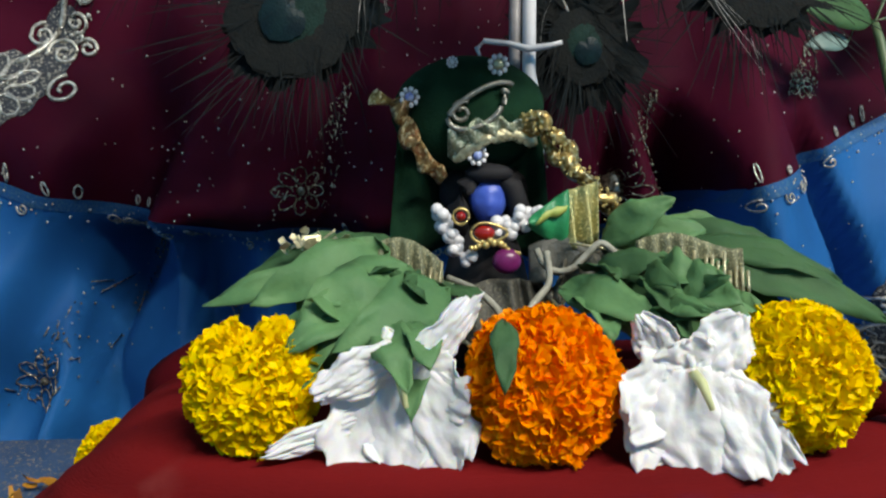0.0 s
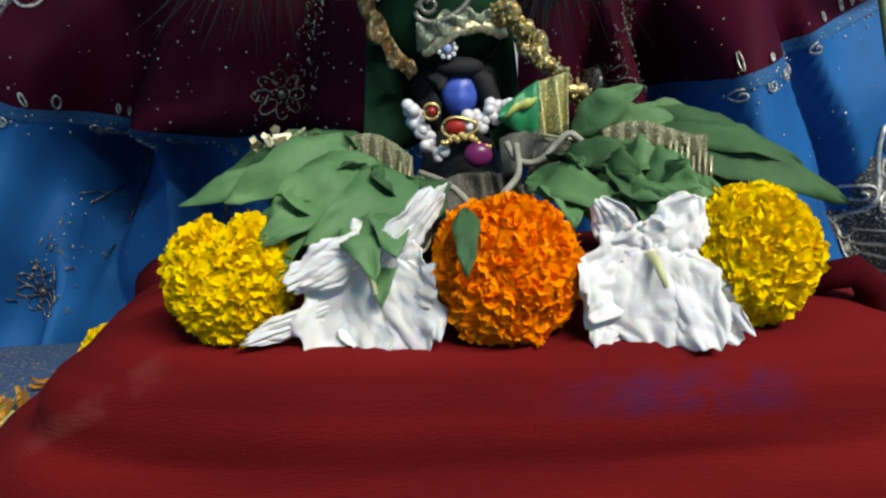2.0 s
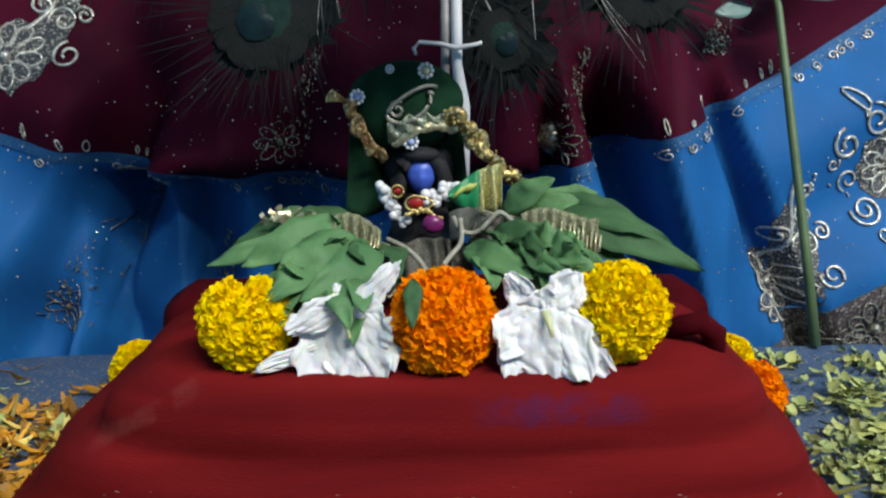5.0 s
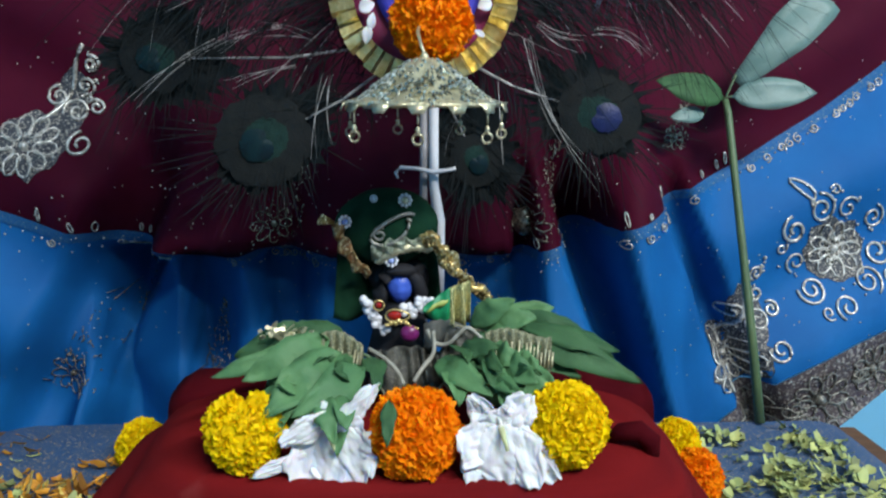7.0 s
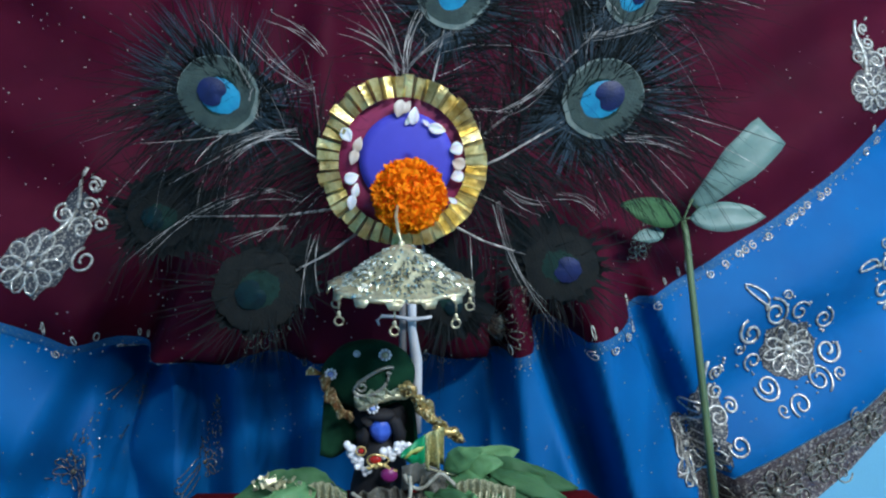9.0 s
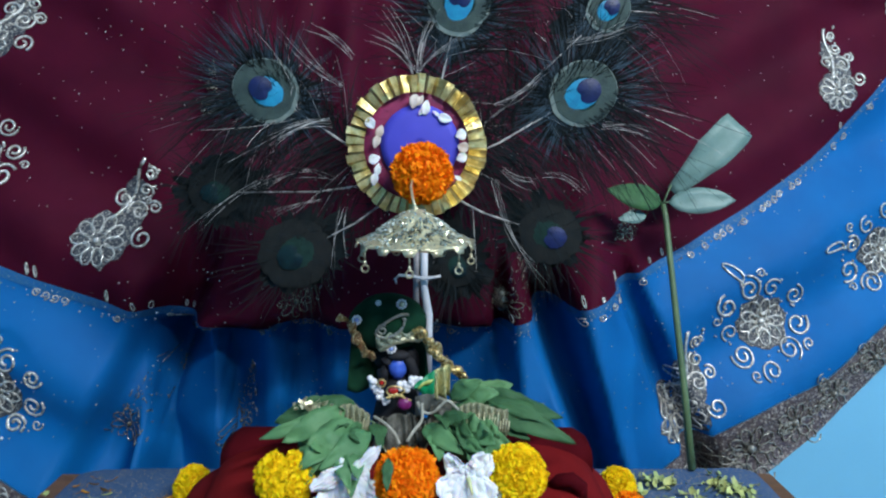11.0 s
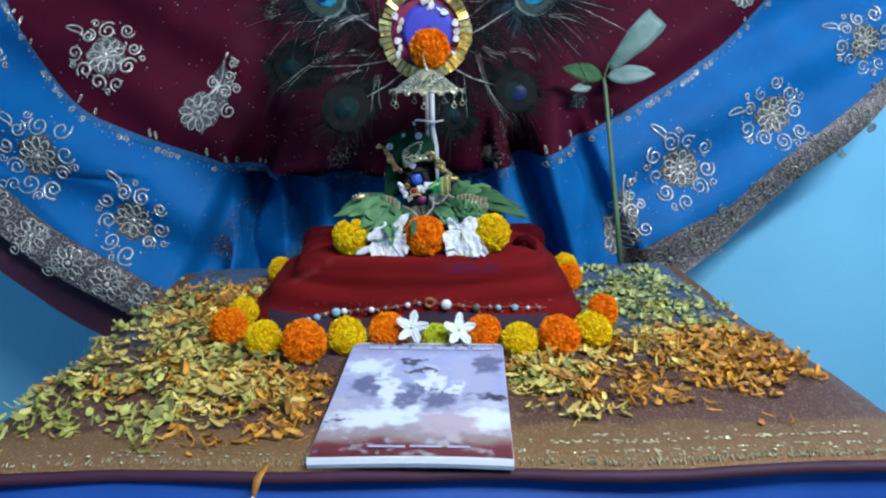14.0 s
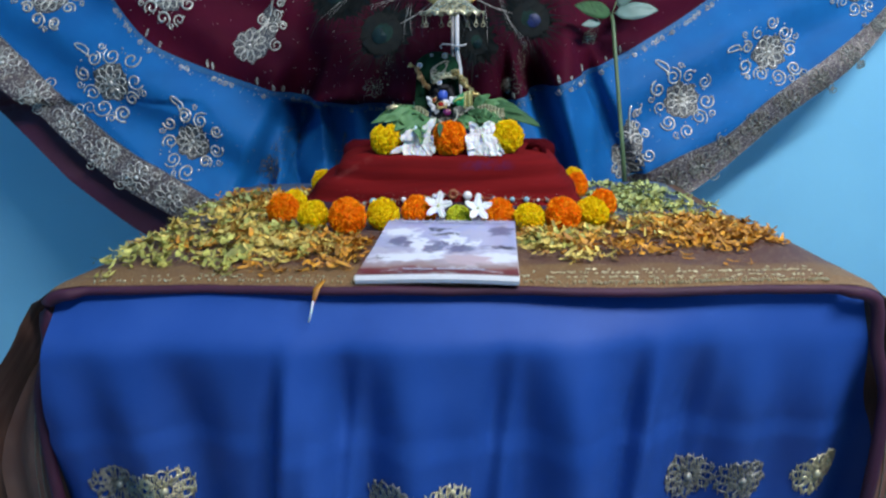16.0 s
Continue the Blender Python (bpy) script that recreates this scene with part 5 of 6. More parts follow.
robe = thing("figure_dress", "olive net and emerald dress with gold lace on the figurine", "dress")
sh = Shape()
pts = []
for i in range(16):
    t = i / 15
    for j in range(16):
        s = j / 15
        x = 0.0355 + 0.017 * t
        half = 0.0012 + 0.0118 * t ** 0.85
        z = 0.915 + 0.001 * t + (s - 0.5) * 2 * half
        pts.append((x, 0.293 + 0.004 * t - 0.003 * math.sin(math.pi * s) + 0.0008 * math.sin(12 * t), z))
sh.grid(pts, 16, 16)
part("green_sleeve", sh, EMERALD, robe, "shiny emerald sleeve", thick=0.0006)
sh = Shape()
sh.ribbon([(0.038 + 0.0135 * t, 0.2885 + 0.004 * t, 0.9145 + 0.008 * t + 0.0012 * math.sin(5 * t)) for t in np.linspace(0, 1, 10)], [0.001, 0.003, 0.004, 0.004, 0.003, 0.004, 0.005, 0.004, 0.003, 0.002], (0.2, 0, 1))
part("leaf_print", sh, mat("pale_lime_print", (0.42, 0.5, 0.12), 0.5), robe, thick=0.0003)


def pleated(name, x0, x1, zfun, hfun, yfun, folds, material, label):
    sh = Shape()
    pts = []
    for i in range(60):
        t = i / 59
        for j in range(8):
            s = j / 7
            x = x0 + (x1 - x0) * t
            pts.append((x + 0.002 * math.sin(folds * 6.28 * t) * s, yfun(t) - 0.005 * s - 0.0028 * math.sin(folds * 6.28 * t) * (0.3 + s), zfun(t) - hfun(t) * s))
    sh.grid(pts, 60, 8)
    return part(name, sh, material, robe, label, thick=0.0004)


pleated("lace_skirt", 0.0515, 0.066, lambda t: 0.928 + 0.004 * t, lambda t: 0.024 + 0.003 * t, lambda t: 0.299 + 0.003 * t, 2, mat("gold_net", (0.40, 0.36, 0.14), 0.4, 0.4, second=(0.18, 0.22, 0.10), scale=200, bump=0.8, bump_scale=800, fine=(0.72, 0.64, 0.30)), "pale gold net shoulder")
pleated("lace_skirt", -0.035, 0.0, lambda t: 0.902 + 0.010 * math.sin(3.1 * t), lambda t: 0.016, lambda t: 0.264, 7, NET, "olive net skirt with gold thread")
pleated("lace_skirt", 0.072, 0.112, lambda t: 0.911 + 0.003 * math.sin(5 * t), lambda t: 0.019, lambda t: 0.262, 8, NET, "olive net skirt with gold thread")
pleated("lace_skirt", 0.036, 0.084, lambda t: 0.905 + 0.004 * math.sin(6 * t), lambda t: 0.016, lambda t: 0.296 - 0.006 * t, 3, mat("grey_net", (0.09, 0.095, 0.085), 0.6, scale=200, bump=0.6, bump_scale=1000), "grey net between the skirts")
CORD = mat("grey_net_cord", (0.36, 0.36, 0.31), 0.6, second=(0.24, 0.24, 0.20), scale=200, bump=0.5, bump_scale=900)
# bright threads on the skirts' edges
for x0, x1, z0, y0 in ((-0.035, -0.002, 0.889, 0.257), (0.073, 0.111, 0.892, 0.2545)):
    sh = Shape()
    for k in range(18):
        x = x0 + (x1 - x0) * k / 17
        sh.tube([(x, y0 - 0.002, z0 + 0.001), (x + 0.0015, y0 + 0.003, z0 + random.uniform(0.008, 0.016))], 0.0007, 4)
    part("gold_stitches", sh, PALEGOLD, robe, "gold stitches")
for pts_, r in (([(0.038, 0.285, 0.905), (0.041, 0.283, 0.899), (0.046, 0.281, 0.8965), (0.052, 0.280, 0.898), (0.058, 0.280, 0.904), (0.063, 0.280, 0.908), (0.069, 0.279, 0.904), (0.076, 0.278, 0.898), (0.086, 0.277, 0.896), (0.096, 0.276, 0.894)], 0.0015),
                ([(0.042, 0.284, 0.904), (0.042, 0.276, 0.893), (0.035, 0.268, 0.886), (0.030, 0.262, 0.880)], 0.0015), ([(0.002, 0.280, 0.894), (0.012, 0.272, 0.891), (0.020, 0.266, 0.885), (0.024, 0.262, 0.878)], 0.0015),
                ([(0.052, 0.290, 0.907), (0.075, 0.284, 0.904), (0.098, 0.279, 0.902)], 0.0006)):
    part("lace_edge", Shape().tube(flow(pts_), r, 5), CORD if r > 0.0013 else PALEGOLD, robe, "corded lace edging")
sh = Shape()
flake = random.Random(17)
for k in range(44):
    c = Vector((-0.047 + flake.gauss(0, 0.008), 0.268 + flake.gauss(0, 0.003), 0.909 + flake.gauss(0, 0.0018)))
    u = Vector((flake.uniform(-1, 1), flake.uniform(-1, 1), flake.uniform(-1, 1))).normalized() * flake.uniform(0.001, 0.0035)
    w = u.cross(Vector((flake.uniform(-1, 1), 1, flake.uniform(-1, 1)))).normalized() * flake.uniform(0.0004, 0.0014)
    sh.add([c - u - w, c + u - w, c + u + w, c - u + w], [(0, 1, 2, 3)])
part("tinsel_tip", sh, PALEGOLD, robe, "crushed silver tinsel end", smooth=False, thick=0.0002)

SHADENET = mat("dark_grey_net", (0.055, 0.055, 0.045), 0.6, second=(0.03, 0.03, 0.026), scale=150, bump=0.6, bump_scale=1000, fine=(0.13, 0.125, 0.09))
# olive net gathered in front below the beads
for name, x0, x1, z0, z1, folds in (("net_front", 0.006, 0.046, 0.862, 0.888, 4), ("net_side", 0.050, 0.080, 0.884, 0.900, 3)):
    sh, pts = Shape(), []
    for i in range(56):
        t = i / 55
        for j in range(12):
            v = j / 11
            flare = 1 + 0.35 * (1 - v)
            pts.append(((x0 + x1) / 2 + (t - 0.5) * (x1 - x0) * flare, 0.291 - 0.018 * (1 - v) * math.sin(math.pi * t) - (0.0022 + 0.003 * (1 - v)) * math.sin(folds * 6.28 * t + 2 * v + 1.5 * math.sin(9 * t)) - 0.003 * nz(t * 5, v * 3, x0 * 90), z0 + (z1 - z0) * v - 0.003 * math.sin(folds * 6.28 * t) * (1 - v) + 0.004 * math.sin(3 * t)))
    sh.grid(pts, 56, 12)
    part(name, sh, SHADENET, robe, "gathered dark grey net", thick=0.0003)
    hem = [Vector(pts[i * 12]) + Vector((0, -0.0006, 0)) for i in range(56)]
    part("hem_cord", Shape().tube(hem, 0.0009, 5), PALEGOLD, robe, "pale gold cord along the hem")

# ---- staff, parasol and wheel ----
staff = thing("white_staff", "flat stick wrapped in white thread behind the figurine", "stick")
sh = Shape()
sh.tube([(0.0475, 0.360, 0.900), (0.0470, 0.360, 0.960), (0.0430, 0.362, 0.985), (0.0425, 0.362, 1.06), (0.0415, 0.363, 1.10)], [0.0035, 0.0042, 0.0034, 0.0036, 0.0036], 8)
part("wrapping", sh, STAFF, staff)
sh = Shape()
sh.tube([(0.036, 0.364, 0.850), (0.036, 0.364, 1.10)], 0.0030, 8)
part("stick", sh, STAFFGREY, staff, "bare grey stick")
sh = Shape()
sh.tube([(0.018, 0.353, 0.991), (0.0165, 0.353, 0.995), (0.020, 0.353, 0.9985), (0.032, 0.354, 0.9975), (0.042, 0.355, 0.995), (0.052, 0.354, 0.9965), (0.058, 0.353, 0.998)], [0.0008, 0.0014, 0.0014, 0.0014, 0.0020, 0.0014, 0.0012], 6)
part("tie", sh, STAFF, staff, "knotted white thread")

parasol = thing("small_parasol", "small pale gold ceremonial parasol studded with beads", "parasol", (0.036, 0.276, 1.0))
sh = Shape()
sh.lathe((0, 0, 0), [(0.002, 0.069), (0.006, 0.068), (0.012, 0.0650), (0.019, 0.0595), (0.027, 0.0525), (0.034, 0.0475), (0.041, 0.0450), (0.0455, 0.0445), (0.0445, 0.0425), (0.030, 0.047), (0.010, 0.058)], 64, 0, 0.045, 10)
part("canopy", sh, PALEGOLD, parasol)
sh = Shape()
for q in range(1300):
    a, t = random.uniform(0, 6.28), math.sqrt(random.random())
    r = 0.004 + 0.039 * t
    z = 0.0688 - 0.0245 * min(1.0, t * 1.12) ** 1.15
    l = random.uniform(0.0008, 0.0030)
    c, s_ = math.cos(a), math.sin(a)
    sh.tube([(r * c, r * s_, z), ((r + l) * c, (r + l) * s_, z + random.uniform(-0.0006, 0.0012) - 0.45 * l)], [random.uniform(0.0006, 0.0013), random.uniform(0.0004, 0.0010)], 4)
tagged(part("studs", sh, mat("bright_beads", (0.86, 0.86, 0.72), 0.2, 0.85, second=(0.22, 0.22, 0.16), scale=500, island=0.65), parasol, "glittering raised beads", smooth=False), kind="stuff")
for k in range(14):
    a = 2 * math.pi * k / 14 + 0.15
    x, y = 0.0455 * math.cos(a), 0.0455 * math.sin(a)
    sh = Shape()
    t_ = Vector((-math.sin(a), math.cos(a), 0)) * 0.006
    o_ = Vector((math.cos(a), math.sin(a), 0))
    p = Vector((x, y, 0.0440))
    sh.add([p - t_, p + t_, p + t_ * 0.5 + o_ * 0.002 + Vector((0, 0, -0.0045)), p - t_ * 0.5 + o_ * 0.002 + Vector((0, 0, -0.0045))], [(0, 1, 2, 3)])
    part("tab", sh, PALEGOLD, parasol, "small embossed tab on the rim", thick=0.0006)
    if k % 2:
        continue
    sh = Shape()
    sh.tube([(x, y, 0.040), (x, y, 0.034)], 0.0006, 4)
    sh.ball((x, y, 0.031), (0.0014, 0.0014, 0.0022), 5, 6)
    sh.tube([(x + 0.0028 * math.cos(b), y, 0.0265 + 0.0028 * math.sin(b)) for b in np.linspace(0, 6.28, 10)], 0.0007, 4)
    part("drop", sh, PALEGOLD, parasol, "hanging bead drop with a ring")
sh = Shape()
sh.ball((0, 0, 0.069), 0.0026, 6, 8)
sh.tube([(0, 0, 0.070), (-0.002, 0.004, 0.076), (-0.004, 0.02, 0.084), (-0.003, 0.05, 0.090), (0, 0.082, 0.092)], 0.0011, 6)
part("hook", sh, PALEGOLD, parasol, "thin wire hook holding the parasol")

WC = Vector((0.0355, 0.356, 1.1145))
wheel = thing("round_ornament", "round paper ornament with a pleated gold foil rim", "ornament", WC)
sh = Shape()
NP = 44
crimp = random.Random(21)
for j in range(NP):
    b0 = 2 * math.pi * (j + crimp.uniform(-0.12, 0.12)) / NP
    wide = 2 * math.pi / NP * crimp.uniform(0.68, 0.82)
    b1, b2 = b0 + wide, 2 * math.pi * (j + 1.05) / NP
    tip = 0.0612 * (1 + crimp.uniform(-0.02, 0.03))
    slant, roll = crimp.uniform(-0.0022, 0.0026), crimp.uniform(-0.0022, 0.0022)
    for u, v, y0, y1 in ((b0, b1, -0.0012 + roll, -0.0036 - roll), (b1, b2, -0.0036 - roll, 0.0018)):
        pts = []
        for k, r in enumerate((0.0462, 0.0515, 0.0565, tip)):
            bow = slant * (k / 3 - 0.5) * 2 + crimp.uniform(-0.0006, 0.0006)
            for a, y in ((u, y0), (v, y1)):
                pts.append((r * math.cos(a), y + bow - 0.001, r * 1.02 * math.sin(a)))
        sh.grid(pts, 4, 2)
FOIL = mat("crimped_gold_foil", (0.90, 0.76, 0.36), 0.28, 0.75, second=(0.52, 0.38, 0.11), scale=130, bump=1.0, bump_scale=420, island=0.35)
part("gold_rim", sh, FOIL, wheel, "pleated gold foil rim", smooth=False)


def disc(r, y, sz=1.0, cx=0.0, cz=0.0, dome=0.0):
    sh = Shape()
    pts = []
    for i in range(6):
        rr = r * i / 5 + 0.0002
        for j in range(40):
            b = 2 * math.pi * j / 40
            pts.append((cx + rr * math.cos(b), y - dome * (1 - (i / 5) ** 2), cz + rr * sz * math.sin(b)))
    return sh.grid(pts, 6, 40, True)


part("backing", disc(0.050, 0.003), MAGENTA, wheel, "maroon paper disc", thick=0.001)
part("purple_disc", disc(0.0345, -0.001, 1.0, 0.003, 0.002, 0.003), PURPLE, wheel, "purple paper centre", thick=0.001)
BEIGE = mat("beige_paper", (0.50, 0.40, 0.32), 0.6, second=(0.62, 0.55, 0.50), scale=120)
# folded paper leaves round the centre: middle, way of the tip in degrees, length, width, paper
for x, z, a, l, w, m in ((0.008, 0.034, 80, 0.013, 0.008, WHITE), (0.004, 0.030, 235, 0.007, 0.004, WHITE), (0.025, 0.025, -15, 0.013, 0.008, WHITE), (0.017, 0.029, 140, 0.007, 0.003, WHITE),
                         (-0.002, 0.039, 255, 0.013, 0.009, BEIGE), (0.003, 0.040, 60, 0.010, 0.006, BEIGE), (-0.040, 0.020, 300, 0.011, 0.009, WHITE), (-0.032, 0.013, 70, 0.012, 0.007, BEIGE), (-0.035, 0.004, 250, 0.012, 0.007, BEIGE),
                         (-0.037, -0.011, 20, 0.011, 0.009, WHITE), (-0.034, -0.020, 80, 0.011, 0.006, WHITE), (-0.037, -0.029, 260, 0.012, 0.007, WHITE), (0.039, 0.011, 200, 0.010, 0.010, WHITE), (0.041, 0.0, 160, 0.010, 0.010, BEIGE),
                         (0.040, -0.009, 200, 0.010, 0.009, WHITE), (0.037, -0.027, 150, 0.008, 0.004, WHITE)):
    d = Vector((math.cos(math.radians(a)), 0, math.sin(math.radians(a))))
    c = Vector((x, -0.0042, z))
    sh = Shape()
    leaf_mesh(sh, c - d * l * 0.5, c + d * l * 0.5, w, (0, -1, 0), 0.10, 0.35)
    part("paper_leaf", sh, m, wheel, "small folded paper leaf", thick=0.0003)
marigold("o", 0.0405, 0.336, 1.0925, 0.0265, 85, 0, "orange marigold head pinned to the gold rimmed ornament", "ornament flower")

# ---- peacock feathers ----


def feather(label, root, eye, size, seed, spread=0.098, dull=False, count=760, heart=INDIGO, wisps=()):
    """A feather from its root to past its eye, with loose barbs."""
    rnd = random.Random(seed)
    root, eye = Vector(root), Vector(eye)
    e = thing("peacock_feather", label, "feather", group="fan of peacock feathers")
    d = (eye - root).normalized()
    side = d.cross(Vector((0, 1, 0))).normalized()
    front = Vector((0, -1, 0))
    sag = Vector((0, 0, -0.006))
    sh = Shape()
    sh.tube([root, root.lerp(eye, 0.5) + sag, eye], [0.0013, 0.0010, 0.0005], 6)
    part("shaft", sh, BARBLIGHT, e)
    reach = (eye - root).length
    dark, light = Shape(), Shape()
    for k in range(count):
        t = rnd.uniform(0.15, 1.08) if k % 3 else rnd.uniform(0.75, 1.08)
        o = root.lerp(eye, t) + sag * math.sin(math.pi * min(t, 1))
        s = 1 if k % 2 else -1
        lean = rnd.uniform(0.35, 1.0) + 0.8 * smoothstep(0.85, 1.08, t)
        w = (side * s + d * lean).normalized()
        if t > 1.02:
            w = (d * rnd.uniform(0.5, 1) + side * rnd.uniform(-1, 1)).normalized()
        l = spread * (0.40 if dull else 0.9) * rnd.uniform(0.55, 1.15) * (0.55 + 0.5 * min(t, 1))
        dip = Vector((rnd.uniform(-0.4, 0.4), rnd.uniform(-0.35, 0.35), rnd.uniform(-0.9, 0.15))) * l
        path = [o + w * l * q + dip * q * q for q in (0, 0.3, 0.6, 0.85, 1.0)]
        ac = (w.cross(front) + front * rnd.uniform(-0.4, 0.4)).normalized()
        # a few barbs take the pale tone, a glint put into colour
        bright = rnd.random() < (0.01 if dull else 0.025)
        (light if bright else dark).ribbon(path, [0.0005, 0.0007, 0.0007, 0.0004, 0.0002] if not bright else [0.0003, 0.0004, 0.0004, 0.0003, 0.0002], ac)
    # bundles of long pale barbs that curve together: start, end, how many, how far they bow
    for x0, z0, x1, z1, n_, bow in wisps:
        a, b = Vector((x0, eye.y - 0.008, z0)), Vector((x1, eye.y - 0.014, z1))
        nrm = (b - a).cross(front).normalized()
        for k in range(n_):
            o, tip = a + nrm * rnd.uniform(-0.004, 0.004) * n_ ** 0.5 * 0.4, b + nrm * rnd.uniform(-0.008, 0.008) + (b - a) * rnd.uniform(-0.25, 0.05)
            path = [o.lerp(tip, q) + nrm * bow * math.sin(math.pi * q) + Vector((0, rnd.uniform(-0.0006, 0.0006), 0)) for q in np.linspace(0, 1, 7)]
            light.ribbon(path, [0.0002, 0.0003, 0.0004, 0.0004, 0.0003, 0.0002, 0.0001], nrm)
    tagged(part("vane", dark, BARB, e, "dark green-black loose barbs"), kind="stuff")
    tagged(part("loose_vane", light, BARBLIGHT, e, "pale barbs with the glint put into their colour"), kind="stuff")
    # the close part of the vane round the eye, ragged at its rim
    sh = Shape()
    pts = []
    for i in range(6):
        for j in range(72):
            b = 2 * math.pi * j / 72
            q = (i / 5 + 0.01) * (1 + (0.22 * rnd.uniform(-1, 1) if i == 5 else 0))
            a_, c_ = math.cos(b), math.sin(b)
            pts.append(eye + d * ((a_ * 0.044 - 0.008) * q) + side * (c_ * 0.032 * q) - front * (0.003 + 0.006 * nz(a_ * q * 3 + seed, c_ * q * 3)))
    sh.grid(pts, 6, 72, True)
    part("close_vane", sh, BARB, e)
    # dull feathers swap in darker rings that carry their shade
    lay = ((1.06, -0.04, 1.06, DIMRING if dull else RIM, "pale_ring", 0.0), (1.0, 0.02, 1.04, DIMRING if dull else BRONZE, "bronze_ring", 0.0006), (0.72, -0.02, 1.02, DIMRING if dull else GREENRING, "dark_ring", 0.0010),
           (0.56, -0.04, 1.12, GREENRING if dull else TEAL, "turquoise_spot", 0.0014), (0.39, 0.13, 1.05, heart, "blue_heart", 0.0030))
    for r, sh_, st, m, nm, lift in lay:
        sh = Shape()
        pts = []
        for i in range(5):
            for j in range(48):
                b = 2 * math.pi * j / 48
                notch = 1 - (0.30 * math.exp(-((b - math.pi) / 0.4) ** 2) if nm == "blue_heart" else 0)
                rr = size * r * (i / 4 + 0.002) * notch * (1 + 0.04 * nz(math.cos(b) * 3 + seed, math.sin(b) * 3, r) + (rnd.uniform(-0.05, 0.05) if dull and i == 4 else 0))
                pts.append(eye + d * (rr * math.cos(b) * st + sh_ * size) + side * (rr * math.sin(b)) + front * (0.002 + lift + 0.0015 * (1 - (i / 4) ** 2)))
        sh.grid(pts, 5, 48, True)
        part(nm, sh, m, e)
    sh = Shape()
    for k in range(70 if dull else 240):
        b = rnd.uniform(0, 2 * math.pi)
        w = d * math.cos(b) * 1.3 + side * math.sin(b)
        o = eye + w * size * rnd.uniform(0.86, 1.0) + front * 0.0010
        w2 = (w.normalized() + d * 0.5 + side * rnd.uniform(-0.3, 0.3)).normalized()
        l = size * rnd.uniform(0.5, 1.9)
        sh.ribbon([o, o + w2 * l * 0.5 + front * 0.0006, o + w2 * l - front * 0.001], [0.0006, 0.0007, 0.0002], w2.cross(front).normalized())
    tagged(part("fringe", sh, DIMRING if dull else SLATE, e, "bronze fringe round the eye"), kind="stuff")
    return e


HUB = (0.036, 0.374, 1.085)
feather("peacock feather with a bright blue eye beside the ornament", HUB, (-0.098, 0.366, 1.162), 0.026, 1, wisps=((-0.040, 1.135, -0.095, 1.118, 9, 0.004), (-0.030, 1.165, -0.080, 1.215, 5, -0.004), (-0.020, 1.190, -0.060, 1.215, 4, 0.004)))
feather("peacock feather with a bright turquoise and blue eye", HUB, (0.184, 0.364, 1.163), 0.027, 2, wisps=((0.105, 1.150, 0.150, 1.185, 5, 0.004), (0.165, 1.205, 0.225, 1.222, 5, 0.003), (0.200, 1.135, 0.250, 1.125, 5, -0.003)))
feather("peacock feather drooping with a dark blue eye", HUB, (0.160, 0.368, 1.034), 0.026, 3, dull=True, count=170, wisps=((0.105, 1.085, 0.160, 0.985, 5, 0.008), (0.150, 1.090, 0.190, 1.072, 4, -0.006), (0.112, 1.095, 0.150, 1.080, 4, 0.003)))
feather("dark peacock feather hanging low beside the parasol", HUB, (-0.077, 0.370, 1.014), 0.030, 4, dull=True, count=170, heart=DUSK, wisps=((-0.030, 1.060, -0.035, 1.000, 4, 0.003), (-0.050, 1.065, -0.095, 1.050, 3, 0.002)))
feather("peacock feather standing upright above the ornament", HUB, (0.072, 0.366, 1.240), 0.026, 5, wisps=((0.032, 1.178, -0.011, 1.214, 5, 0.006), (0.034, 1.178, 0.006, 1.232, 5, 0.004), (0.036, 1.178, 0.055, 1.232, 5, -0.004), (0.038, 1.178, 0.080, 1.215, 4, -0.004)))
feather("dark peacock feather leaning outward at the top", HUB, (0.205, 0.376, 1.236), 0.018, 6)

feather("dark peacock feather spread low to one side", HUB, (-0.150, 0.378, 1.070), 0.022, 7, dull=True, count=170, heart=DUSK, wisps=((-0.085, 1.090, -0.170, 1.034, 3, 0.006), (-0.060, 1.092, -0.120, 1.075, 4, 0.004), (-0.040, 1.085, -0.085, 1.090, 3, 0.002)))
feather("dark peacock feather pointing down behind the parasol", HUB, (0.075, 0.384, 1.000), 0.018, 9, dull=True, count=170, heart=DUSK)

# ---- leafy stalk ----
stalk = thing("leafy_stalk", "tall thin green stalk with grey-green leaves at its tip", "plant stalk")
sh = Shape()
sh.tube([(0.343, 0.449, 0.757), (0.338, 0.476, 0.84), (0.332, 0.507, 0.93), (0.325, 0.540, 1.03), (0.323, 0.545, 1.043)], [0.0044, 0.0040, 0.0037, 0.0033, 0.0028], 10)
part("stem", sh, STEM, stalk)
# the leaf in shade takes a darker material, its shade in the colour
for b, t, w, m in (((0.332, 0.543, 1.058), (0.402, 0.536, 1.136), 0.041, LEAFGREY), ((0.328, 0.541, 1.046), (0.402, 0.530, 1.050), 0.031, LEAFGREY), ((0.321, 0.545, 1.044), (0.254, 0.540, 1.060), 0.030, LEAFDARK),
                   ((0.303, 0.543, 1.030), (0.268, 0.536, 1.026), 0.016, LEAFGREY)):
    sh = Shape()
    leaf_mesh(sh, b, t, w, (0, -0.9, 0.3), 0.08, 0.12, 0.12, b[0] * 50, blunt=w > 0.04)
    part("leaf", sh, m, stalk, "smooth grey-green leaf" if m is LEAFGREY else "dark leaf in shade", thick=0.0006)
